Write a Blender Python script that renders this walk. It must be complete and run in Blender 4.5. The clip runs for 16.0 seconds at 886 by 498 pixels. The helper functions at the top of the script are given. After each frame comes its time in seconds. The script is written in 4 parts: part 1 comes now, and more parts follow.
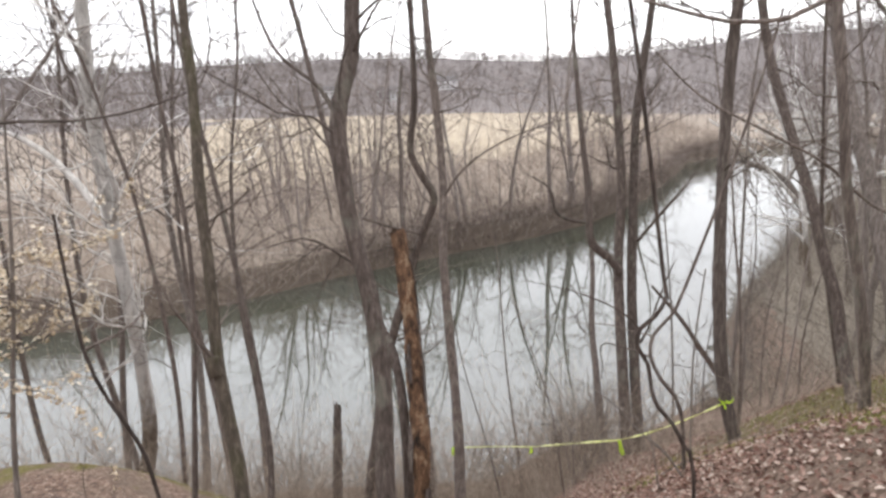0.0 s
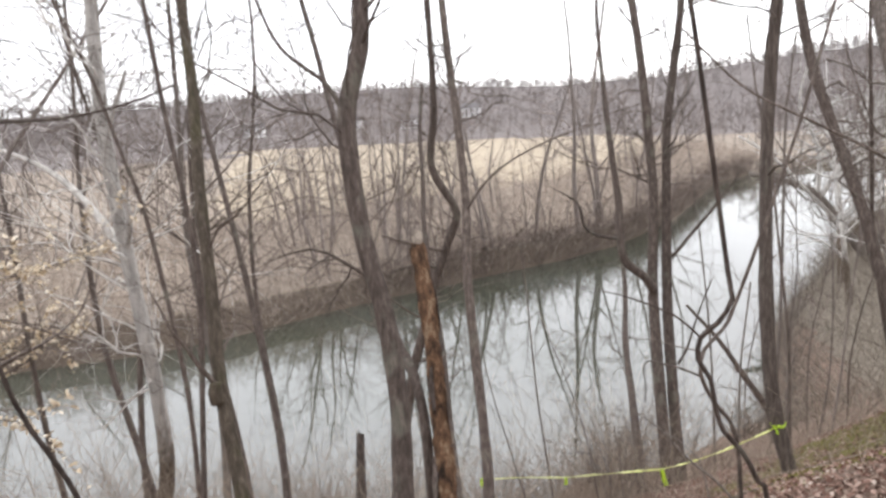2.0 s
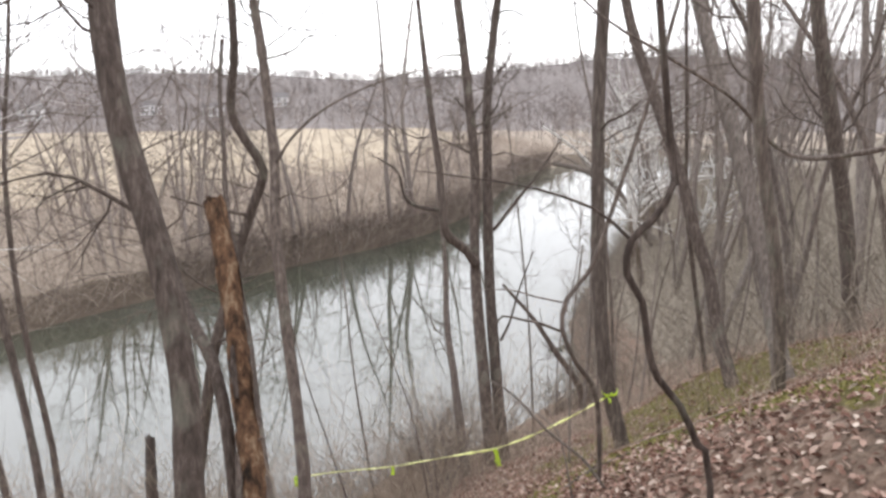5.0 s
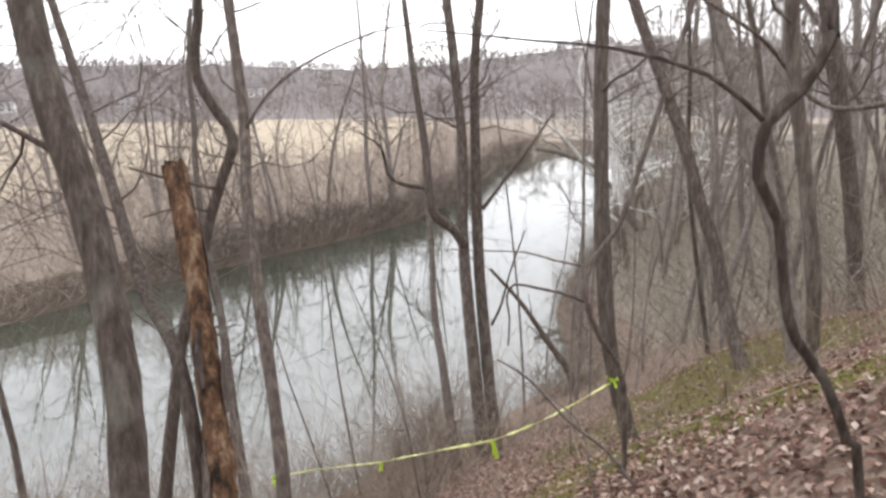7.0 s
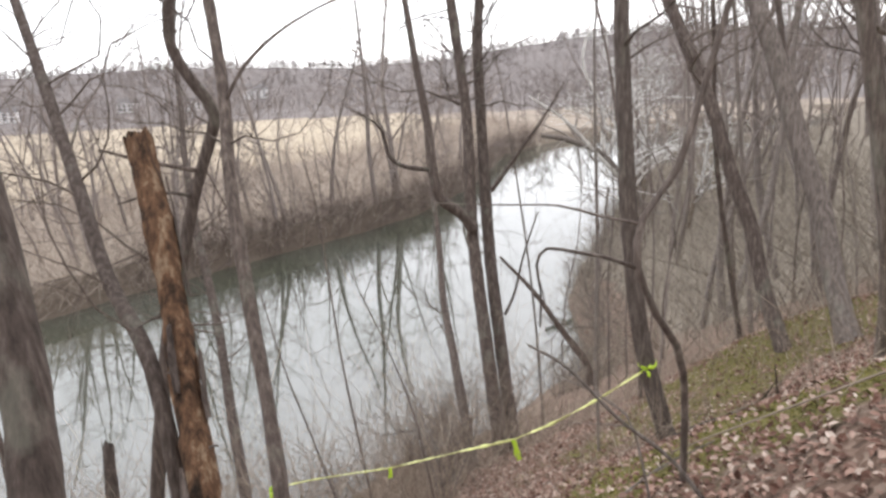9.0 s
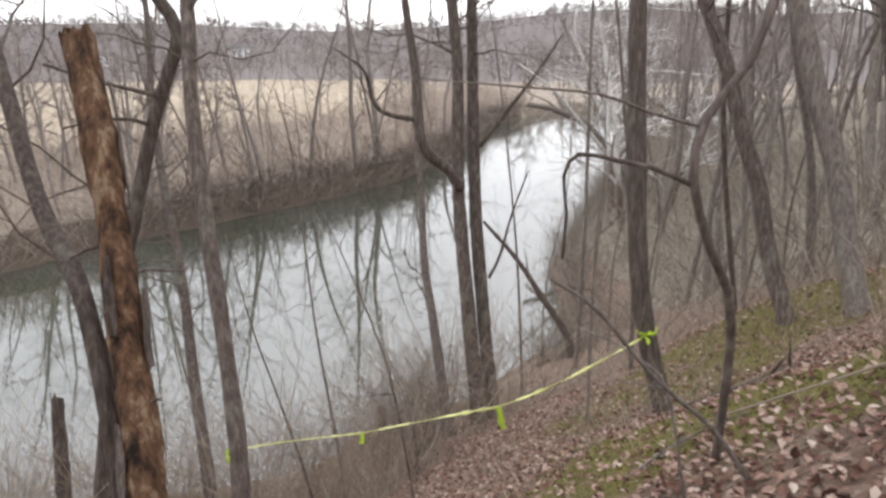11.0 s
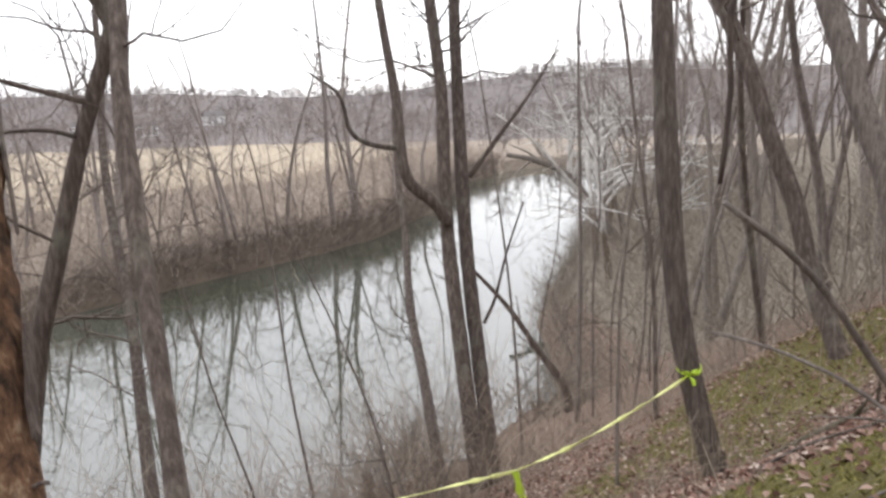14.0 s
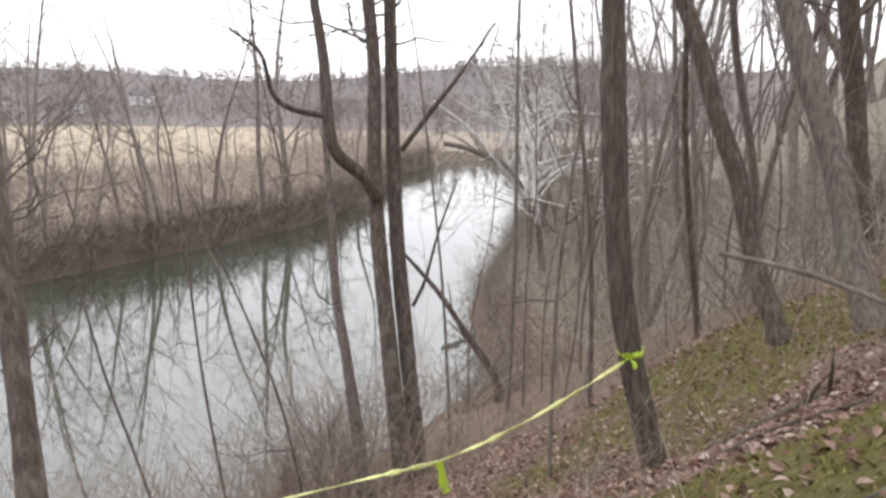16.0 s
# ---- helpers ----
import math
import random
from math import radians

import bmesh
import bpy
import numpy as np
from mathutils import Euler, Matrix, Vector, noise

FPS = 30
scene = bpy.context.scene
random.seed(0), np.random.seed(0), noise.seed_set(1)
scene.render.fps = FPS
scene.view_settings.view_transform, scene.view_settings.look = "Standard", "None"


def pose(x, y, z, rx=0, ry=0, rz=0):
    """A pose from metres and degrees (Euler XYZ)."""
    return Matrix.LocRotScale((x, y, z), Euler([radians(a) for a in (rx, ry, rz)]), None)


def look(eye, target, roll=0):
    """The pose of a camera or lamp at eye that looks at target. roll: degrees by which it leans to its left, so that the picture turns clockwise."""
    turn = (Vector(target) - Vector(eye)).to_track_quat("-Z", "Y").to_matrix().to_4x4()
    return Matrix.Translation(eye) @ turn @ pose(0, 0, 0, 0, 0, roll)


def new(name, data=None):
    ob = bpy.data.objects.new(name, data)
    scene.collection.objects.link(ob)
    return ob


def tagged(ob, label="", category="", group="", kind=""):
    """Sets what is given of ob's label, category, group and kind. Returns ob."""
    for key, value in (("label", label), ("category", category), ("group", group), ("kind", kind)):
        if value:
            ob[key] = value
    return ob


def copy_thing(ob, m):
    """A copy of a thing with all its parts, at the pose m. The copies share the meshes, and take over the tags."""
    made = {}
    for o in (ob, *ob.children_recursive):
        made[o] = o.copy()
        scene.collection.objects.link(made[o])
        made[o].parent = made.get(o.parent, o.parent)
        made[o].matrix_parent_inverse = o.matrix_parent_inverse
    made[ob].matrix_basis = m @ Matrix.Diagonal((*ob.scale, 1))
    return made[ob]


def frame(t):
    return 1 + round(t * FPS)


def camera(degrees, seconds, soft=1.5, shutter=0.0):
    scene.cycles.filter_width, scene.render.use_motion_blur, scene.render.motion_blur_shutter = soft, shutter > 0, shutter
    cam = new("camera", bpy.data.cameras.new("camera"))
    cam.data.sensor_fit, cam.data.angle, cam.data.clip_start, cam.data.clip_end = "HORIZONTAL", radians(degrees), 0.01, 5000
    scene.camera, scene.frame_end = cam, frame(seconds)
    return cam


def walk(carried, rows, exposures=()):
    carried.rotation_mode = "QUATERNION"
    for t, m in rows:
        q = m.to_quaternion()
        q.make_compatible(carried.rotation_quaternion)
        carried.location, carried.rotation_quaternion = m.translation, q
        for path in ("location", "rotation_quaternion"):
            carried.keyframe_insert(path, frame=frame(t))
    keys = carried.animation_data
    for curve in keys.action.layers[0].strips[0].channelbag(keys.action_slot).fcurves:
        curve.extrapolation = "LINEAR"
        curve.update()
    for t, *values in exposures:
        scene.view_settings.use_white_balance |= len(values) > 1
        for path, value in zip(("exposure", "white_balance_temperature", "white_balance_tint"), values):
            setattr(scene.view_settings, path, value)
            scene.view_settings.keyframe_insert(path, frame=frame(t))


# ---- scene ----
EXPOSURES = [(0.0, 0.14), (4.5, 0.19), (7.0, 0.20), (8.0, 0.23), (8.5, 0.23), (11.0, 0.05), (16.0, 0.06)]
cam = camera(62.55, 16.0, soft=2.9)
# seconds, x, y, z, then the three Euler angles of the camera
PATH = [
    (0.0, 0.000, 0.000, 11.999, 76.98, 1.42, -0.00),
    (0.5, 0.066, 0.127, 11.977, 76.93, 1.91, 1.29),
    (1.0, 0.067, 0.288, 11.876, 78.15, 0.97, -1.07),
    (1.5, 0.009, 0.439, 11.818, 75.84, 3.77, 0.97),
    (2.0, 0.032, 0.609, 11.710, 79.15, 2.89, 1.81),
    (2.5, 0.055, 0.787, 11.624, 76.37, 2.98, 2.37),
    (3.0, 0.020, 0.998, 11.470, 78.85, 1.46, -2.14),
    (3.5, 0.011, 1.153, 11.427, 78.84, 1.40, -0.76),
    (4.0, -0.001, 1.396, 11.280, 76.51, -0.96, -4.03),
    (4.5, -0.015, 1.632, 11.147, 78.35, 0.13, -11.76),
    (7.0, 0.065, 2.639, 10.674, 77.48, 0.86, -14.41),
    (7.5, 0.049, 2.866, 10.566, 79.07, 1.63, -16.00),
    (8.0, 0.050, 3.059, 10.523, 76.32, 3.06, -16.23),
    (8.5, 0.171, 3.268, 10.425, 77.37, 3.20, -14.62),
    (11.0, 0.335, 4.167, 9.899, 74.83, 0.21, -15.41),
    (11.5, 0.376, 4.360, 9.791, 80.29, -1.32, -15.26),
    (12.0, 0.406, 4.609, 9.656, 76.34, -2.70, -15.98),
    (12.5, 0.392, 4.823, 9.541, 75.72, 1.27, -17.44),
    (13.0, 0.431, 5.053, 9.379, 77.29, 3.00, -10.50),
    (13.5, 0.438, 5.235, 9.362, 76.29, 2.84, -18.80),
    (14.0, 0.523, 5.383, 9.301, 79.47, 1.72, -17.40),
    (14.5, 0.618, 5.549, 9.251, 76.23, 1.97, -17.77),
    (15.0, 0.653, 5.694, 9.175, 74.23, 0.56, -22.15),
    (15.5, 0.761, 5.801, 9.042, 75.18, 1.77, -18.54),
    (16.0, 0.792, 5.932, 8.980, 78.80, -0.72, -22.15),
]
walk(cam, [(t, pose(x, y, z, rx, ry, rz)) for t, x, y, z, rx, ry, rz in PATH], EXPOSURES)

# ---- world and sun ----
SUN_ELEVATION, SUN_AZIMUTH = radians(38), radians(25)   # azimuth from +y towards +x
world = bpy.data.worlds.new("overcast_sky")
scene.world = world
world.use_nodes = True
wn, wl = world.node_tree.nodes, world.node_tree.links
wn.clear()
w_out = wn.new("ShaderNodeOutputWorld")
w_bg = wn.new("ShaderNodeBackground")
w_sky = wn.new("ShaderNodeTexSky")
w_sky.sky_type = "NISHITA"
w_sky.sun_disc = False
w_sky.sun_elevation = SUN_ELEVATION
w_sky.sun_rotation = SUN_AZIMUTH
w_mix = wn.new("ShaderNodeMixRGB")
w_mix.inputs[0].default_value = 0.9
w_mix.inputs[2].default_value = (13.25, 13.25, 13.8, 1)   # cloud cover
wl.new(w_sky.outputs[0], w_mix.inputs[1])
wl.new(w_mix.outputs[0], w_bg.inputs[0])
w_bg.inputs[1].default_value = 0.145
wl.new(w_bg.outputs[0], w_out.inputs[0])

sun = new("sun", bpy.data.lights.new("sun", "SUN"))
sun.data.energy = 0.9
sun.data.angle = radians(25)
sun.data.color = (1.0, 0.97, 0.92)
sun_dir = Vector((math.sin(SUN_AZIMUTH) * math.cos(SUN_ELEVATION), math.cos(SUN_AZIMUTH) * math.cos(SUN_ELEVATION), math.sin(SUN_ELEVATION)))
sun.matrix_world = look(sun_dir * 50, (0, 0, 0))


# ---- materials ----
def mat_base(name, rough=0.85):
    m = bpy.data.materials.new(name)
    m.use_nodes = True
    n, l = m.node_tree.nodes, m.node_tree.links
    b = n["Principled BSDF"]
    b.inputs["Roughness"].default_value = rough
    b.inputs["Specular IOR Level"].default_value = 0.25
    return m, n, l, b


def tex_noise(n, l, vec, scale, detail=4, rough=0.6):
    t = n.new("ShaderNodeTexNoise")
    t.inputs["Scale"].default_value = scale
    t.inputs["Detail"].default_value = detail
    t.inputs["Roughness"].default_value = rough
    l.new(vec, t.inputs["Vector"])
    return t.outputs["Fac"]


def ramp(n, l, fac, stops):
    r = n.new("ShaderNodeValToRGB")
    while len(r.color_ramp.elements) < len(stops):
        r.color_ramp.elements.new(0.5)
    for e, (p, c) in zip(r.color_ramp.elements, stops):
        e.position = p
        e.color = (*c, 1)
    l.new(fac, r.inputs[0])
    return r.outputs[0]


def mix(n, l, fac, a, b, mode="MIX"):
    x = n.new("ShaderNodeMixRGB")
    x.blend_type = mode
    for i, v in ((0, fac), (1, a), (2, b)):
        if isinstance(v, (int, float)):
            x.inputs[i].default_value = v
        elif isinstance(v, tuple):
            x.inputs[i].default_value = (*v, 1)
        else:
            l.new(v, x.inputs[i])
    return x.outputs[0]


def bump(n, l, b, height, strength, dist):
    k = n.new("ShaderNodeBump")
    k.inputs["Strength"].default_value = strength
    k.inputs["Distance"].default_value = dist
    l.new(height, k.inputs["Height"])
    l.new(k.outputs[0], b.inputs["Normal"])


def coords(n, l, scale=(1, 1, 1), kind="Object"):
    if kind == "Position":
        v = n.new("ShaderNodeNewGeometry").outputs["Position"]
    else:
        v = n.new("ShaderNodeTexCoord").outputs[kind]
    m = n.new("ShaderNodeMapping")
    m.inputs["Scale"].default_value = scale
    l.new(v, m.inputs["Vector"])
    return m.outputs[0]


def bark(name, dark, light, lichen=(0.30, 0.31, 0.25), lichen_at=0.62, grain=26.0, depth=0.012):
    m, n, l, b = mat_base(name, 0.92)
    v = coords(n, l, (1, 1, 0.16))
    fine = tex_noise(n, l, v, grain, 6, 0.7)
    col = ramp(n, l, fine, [(0.34, tuple(c * 0.6 for c in dark)), (0.5, tuple(c * 1.05 for c in dark)), (0.72, light)])
    v2 = coords(n, l, (1, 1, 0.6))
    patch = tex_noise(n, l, v2, 3.2, 5, 0.65)
    k = ramp(n, l, patch, [(lichen_at - 0.06, (0, 0, 0)), (lichen_at + 0.06, (1, 1, 1))])
    col = mix(n, l, mix(n, l, 0.3, (0, 0, 0), k), col, lichen)
    oi = n.new("ShaderNodeObjectInfo")
    var = n.new("ShaderNodeMapRange")
    var.inputs[3].default_value, var.inputs[4].default_value = 0.8, 1.2
    l.new(oi.outputs["Random"], var.inputs[0])
    col = mix(n, l, 1.0, col, var.outputs[0], "MULTIPLY")
    l.new(col, b.inputs["Base Color"])
    bump(n, l, b, fine, 1.0, depth * 1.5)
    return m


BARK = bark("bark_grey_brown", (0.135, 0.109, 0.095), (0.295, 0.247, 0.217))
BARK_DARK = bark("bark_dark", (0.105, 0.083, 0.072), (0.235, 0.193, 0.169))
BARK_GREY = bark("bark_grey", (0.165, 0.14, 0.124), (0.31, 0.268, 0.24))
BARK_PALE = bark("bark_pale_grey", (0.20, 0.172, 0.152), (0.36, 0.318, 0.285))
# the white bark of sycamores
BARK_WHITE = bark("bark_sycamore", (0.60, 0.58, 0.55), (0.86, 0.84, 0.81), (0.20, 0.17, 0.14), 0.62, 9.0, 0.004)
def flaking(m, top):
    """Brown flaky bark low on a white trunk, ragged towards the top (metres above the foot)."""
    n, l = m.node_tree.nodes, m.node_tree.links
    b = n["Principled BSDF"]
    col = b.inputs["Base Color"].links[0].from_socket
    sep = n.new("ShaderNodeSeparateXYZ")
    l.new(coords(n, l), sep.inputs[0])
    rag = n.new("ShaderNodeMath")
    rag.operation = "MULTIPLY_ADD"
    rag.inputs[1].default_value = 3.0
    l.new(tex_noise(n, l, coords(n, l, (1, 1, 0.5)), 4.0, 5, 0.7), rag.inputs[0])
    l.new(sep.outputs[2], rag.inputs[2])
    k = n.new("ShaderNodeMapRange")
    k.inputs[1].default_value, k.inputs[2].default_value = top + 1.0, top + 2.0
    l.new(rag.outputs[0], k.inputs[0])
    brown = ramp(n, l, tex_noise(n, l, coords(n, l, (1, 1, 0.3)), 18.0, 5, 0.7), [(0.35, (0.07, 0.055, 0.042)), (0.65, (0.22, 0.175, 0.135))])
    l.new(mix(n, l, k.outputs[0], brown, col), b.inputs["Base Color"])
    return m


SYCAMORE = flaking(bark("bark_flaking_sycamore", (0.58, 0.56, 0.53), (0.86, 0.84, 0.81), (0.20, 0.17, 0.14), 0.62, 9.0, 0.004), 3.2)
BARK_MOSSY = bark("bark_mossy", (0.10, 0.082, 0.064), (0.225, 0.187, 0.147), (0.09, 0.095, 0.037), 0.55)
# bark of the far trees, lightened: the haze is put into its colour
BARK_FAR_HAZED = bark("bark_far_hazed", (0.21, 0.178, 0.16), (0.37, 0.322, 0.292))
TWIG = bark("twig_bark", (0.12, 0.096, 0.083), (0.25, 0.205, 0.18), grain=60.0, depth=0.002)
# twigs paled the same way, with haze mixed into the colour
TWIG_FAR_HAZED = bark("twig_far_hazed", (0.25, 0.208, 0.186), (0.42, 0.362, 0.33), grain=20.0, depth=0.002)
# pale greyish twigs: aerial haze over the distant woods painted as colour
TWIG_HAZE = bark("distant_twigs_hazed", (0.22, 0.193, 0.185), (0.35, 0.315, 0.302), grain=2.0, depth=0.01)
VINE = bark("vine_bark", (0.055, 0.042, 0.036), (0.14, 0.11, 0.095), grain=50.0, depth=0.006)


def rotten_wood():
    m, n, l, b = mat_base("rotten_wood", 0.9)
    v = coords(n, l, (1, 1, 0.4))
    big = tex_noise(n, l, v, 9.0, 7, 0.72)
    col = ramp(n, l, big, [(0.34, (0.018, 0.013, 0.010)), (0.42, (0.065, 0.041, 0.027)), (0.48, (0.125, 0.070, 0.042)), (0.56, (0.20, 0.118, 0.070)), (0.64, (0.36, 0.265, 0.18)), (0.74, (0.14, 0.11, 0.082))])
    fine = tex_noise(n, l, coords(n, l, (1, 1, 0.1)), 40, 5, 0.7)
    col = mix(n, l, 0.55, col, ramp(n, l, fine, [(0.3, (0.35, 0.35, 0.35)), (0.7, (1.2, 1.15, 1.1))]), "MULTIPLY")
    l.new(col, b.inputs["Base Color"])
    bump(n, l, b, mix(n, l, 0.5, big, fine), 1.0, 0.02)
    return m


ROTTEN = rotten_wood()


def litter():
    m, n, l, b = mat_base("leaf_litter_ground", 0.95)
    v = coords(n, l, kind="Position")
    vor = n.new("ShaderNodeTexVoronoi")
    vor.inputs["Scale"].default_value = 24.0
    l.new(v, vor.inputs["Vector"])
    hue = n.new("ShaderNodeSeparateColor")
    l.new(vor.outputs["Color"], hue.inputs[0])
    leaf = ramp(n, l, hue.outputs[0], [(0.0, (0.075, 0.048, 0.036)), (0.35, (0.17, 0.105, 0.078)), (0.7, (0.28, 0.19, 0.148)), (1.0, (0.40, 0.31, 0.25))])
    soil = ramp(n, l, tex_noise(n, l, v, 30, 6, 0.7), [(0.3, (0.075, 0.055, 0.042)), (0.7, (0.25, 0.19, 0.145))])
    big = tex_noise(n, l, v, 1.3, 4, 0.6)
    col = mix(n, l, ramp(n, l, big, [(0.42, (0.75, 0.75, 0.75)), (0.62, (0.2, 0.2, 0.2))]), soil, leaf)
    moss_c = ramp(n, l, tex_noise(n, l, v, 24, 6, 0.75), [(0.3, (0.062, 0.056, 0.017)), (0.55, (0.155, 0.142, 0.037)), (0.75, (0.28, 0.25, 0.09))])
    at = n.new("ShaderNodeAttribute")
    at.attribute_name = "moss"
    edge = mix(n, l, 0.5, at.outputs["Fac"], tex_noise(n, l, v, 2.6, 6, 0.7))
    k = ramp(n, l, edge, [(0.44, (0, 0, 0)), (0.56, (1, 1, 1))])
    col = mix(n, l, mix(n, l, 0.85, (0, 0, 0), k), col, moss_c)
    l.new(col, b.inputs["Base Color"])
    bump(n, l, b, mix(n, l, 0.5, vor.outputs["Distance"], tex_noise(n, l, v, 60, 6, 0.7)), 1.0, 0.03)
    return m


def soil_mat(name, stops, s1, s2, depth=0.05):
    m, n, l, b = mat_base(name, 0.95)
    v = coords(n, l, kind="Position")
    a = tex_noise(n, l, v, s1, 6, 0.7)
    c = tex_noise(n, l, v, s2, 4, 0.6)
    col = mix(n, l, 0.35, ramp(n, l, a, stops), ramp(n, l, c, stops))
    l.new(col, b.inputs["Base Color"])
    bump(n, l, b, a, 0.8, depth)
    return m


LITTER = litter()
BANK_SOIL = soil_mat("brushy_bank_soil", [(0.3, (0.125, 0.105, 0.083)), (0.5, (0.22, 0.188, 0.15)), (0.7, (0.31, 0.27, 0.222))], 6, 0.5)
FAR_SOIL = soil_mat("far_bank_soil", [(0.3, (0.18, 0.146, 0.118)), (0.5, (0.31, 0.257, 0.208)), (0.7, (0.41, 0.35, 0.29))], 6, 0.5)
MUD = soil_mat("river_mud", [(0.3, (0.08, 0.062, 0.048)), (0.7, (0.20, 0.16, 0.125))], 4, 0.7)
STRAW = soil_mat("straw_field", [(0.25, (0.30, 0.245, 0.175)), (0.5, (0.41, 0.342, 0.255)), (0.75, (0.49, 0.42, 0.325))], 1.6, 0.05, 0.1)
# the hill's greyish tone includes the aerial haze, there is no volume
FARWOOD_HAZED = soil_mat("distant_wooded_hill_hazed", [(0.3, (0.12, 0.103, 0.099)), (0.5, (0.19, 0.167, 0.161)), (0.7, (0.26, 0.234, 0.226))], 0.35, 0.03, 1.2)


def water_mat():
    m, n, l, b = mat_base("river_water", 0.02)
    b.inputs["Specular IOR Level"].default_value = 0.5
    b.inputs["IOR"].default_value = 2.5
    v = coords(n, l, kind="Position")
    big = tex_noise(n, l, v, 0.12, 3, 0.5)
    l.new(ramp(n, l, big, [(0.35, (0.05, 0.056, 0.04)), (0.65, (0.078, 0.084, 0.07))]), b.inputs["Base Color"])
    bump(n, l, b, mix(n, l, 0.3, tex_noise(n, l, v, 1.1, 3, 0.5), tex_noise(n, l, v, 5.0, 2, 0.5)), 0.02, 0.12)
    return m


WATER = water_mat()


def plain(name, col, rough=0.7, var=0.25, scale=30.0):
    m, n, l, b = mat_base(name, rough)
    f = tex_noise(n, l, coords(n, l), scale, 4, 0.6)
    l.new(ramp(n, l, f, [(0.3, tuple(c * (1 - var) for c in col)), (0.7, tuple(min(1, c * (1 + var)) for c in col))]), b.inputs["Base Color"])
    return m


TAPE = plain("yellow_tape", (0.78, 0.80, 0.33), 0.4, 0.08, 12)
GREENTAPE = plain("lime_tape", (0.52, 0.72, 0.06), 0.4, 0.1, 12)


def leaf_mat(name, stops, rough=0.8):
    m, n, l, b = mat_base(name, rough)
    g = n.new("ShaderNodeNewGeometry")
    o = n.new("ShaderNodeObjectInfo")
    s = n.new("ShaderNodeMath")
    s.operation = "ADD"
    l.new(g.outputs["Random Per Island"], s.inputs[0])
    l.new(o.outputs["Random"], s.inputs[1])
    fr = n.new("ShaderNodeMath")
    fr.operation = "FRACT"
    l.new(s.outputs[0], fr.inputs[0])
    l.new(ramp(n, l, fr.outputs[0], stops), b.inputs["Base Color"])
    return m


LEAF = leaf_mat("fallen_leaf", [(0.0, (0.07, 0.036, 0.026)), (0.3, (0.17, 0.092, 0.068)), (0.6, (0.30, 0.188, 0.148)), (0.85, (0.42, 0.30, 0.245)), (1.0, (0.55, 0.46, 0.39))])
PALE_LEAF = leaf_mat("pale_dry_leaf", [(0.0, (0.50, 0.40, 0.27)), (0.5, (0.66, 0.56, 0.42)), (1.0, (0.80, 0.74, 0.62))])
MOSS = leaf_mat("moss_tuft", [(0.0, (0.068, 0.062, 0.016)), (0.5, (0.155, 0.142, 0.036)), (1.0, (0.28, 0.25, 0.085))], 0.95)
STALK = leaf_mat("dry_stalk", [(0.0, (0.17, 0.135, 0.11)), (0.5, (0.31, 0.25, 0.20)), (1.0, (0.47, 0.40, 0.32))], 0.9)
WOOD_BRUSH = leaf_mat("wood_brush_stem", [(0.0, (0.155, 0.133, 0.108)), (0.5, (0.27, 0.236, 0.194)), (1.0, (0.40, 0.352, 0.295))], 0.9)
BRUSH = leaf_mat("brush_stem", [(0.0, (0.24, 0.197, 0.164)), (0.5, (0.40, 0.335, 0.283)), (1.0, (0.53, 0.455, 0.39))], 0.9)
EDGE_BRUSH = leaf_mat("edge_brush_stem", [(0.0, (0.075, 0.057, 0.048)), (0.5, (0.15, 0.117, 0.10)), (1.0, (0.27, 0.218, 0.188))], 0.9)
STRAW_TUFT = leaf_mat("straw_stem", [(0.0, (0.36, 0.285, 0.185)), (0.5, (0.49, 0.40, 0.275)), (1.0, (0.59, 0.50, 0.365))], 0.9)
SIDING = plain("white_siding", (0.72, 0.71, 0.70), 0.7, 0.05, 2)
ROOFING = plain("grey_roofing", (0.16, 0.15, 0.15), 0.8, 0.2, 4)
PANE = plain("dark_window", (0.06, 0.07, 0.08), 0.2, 0.1, 2)

# ---- terrain ----
NEAR_X = [-120, -60, -30, -15, -5, 0.7, 2, 3, 6.4, 9.5, 11, 13.5, 17, 24, 35, 45, 70, 130]
NEAR_Y = [-70, -12, 8, 17, 20.0, 20.2, 20.9, 22, 23, 25.6, 26.3, 34, 40, 50, 68, 84, 102, 118]
FAR_X = [-120, -60, -22, -17, -12.5, -7, 0, 7, 12, 20, 33, 47, 62, 130]
FAR_Y = [-30, 12, 34.4, 36, 39.3, 44.5, 50, 55.2, 60, 72, 100, 115, 121, 136]
SLOPE_X = [-120, -40, -15, -5, 0.7, 3, 6.4, 10, 14, 20, 35, 60, 130]
SLOPE_Y = [-40, 6, 18.5, 20.6, 20.3, 21.8, 23, 25, 27.8, 33, 50, 78, 112]


def smoothstep(a, b, x):
    k = np.clip((x - a) / (b - a), 0, 1)
    return k * k * (3 - 2 * k)


def waves(x, y, f, seed):
    r = np.random.RandomState(seed)
    z = 0
    for i in range(7):
        a, p = r.uniform(0, 2 * math.pi, 2)
        k = f * r.uniform(0.6, 1.9)
        z = z + np.sin(k * (x * math.cos(a) + y * math.sin(a)) + p)
    return z / 7


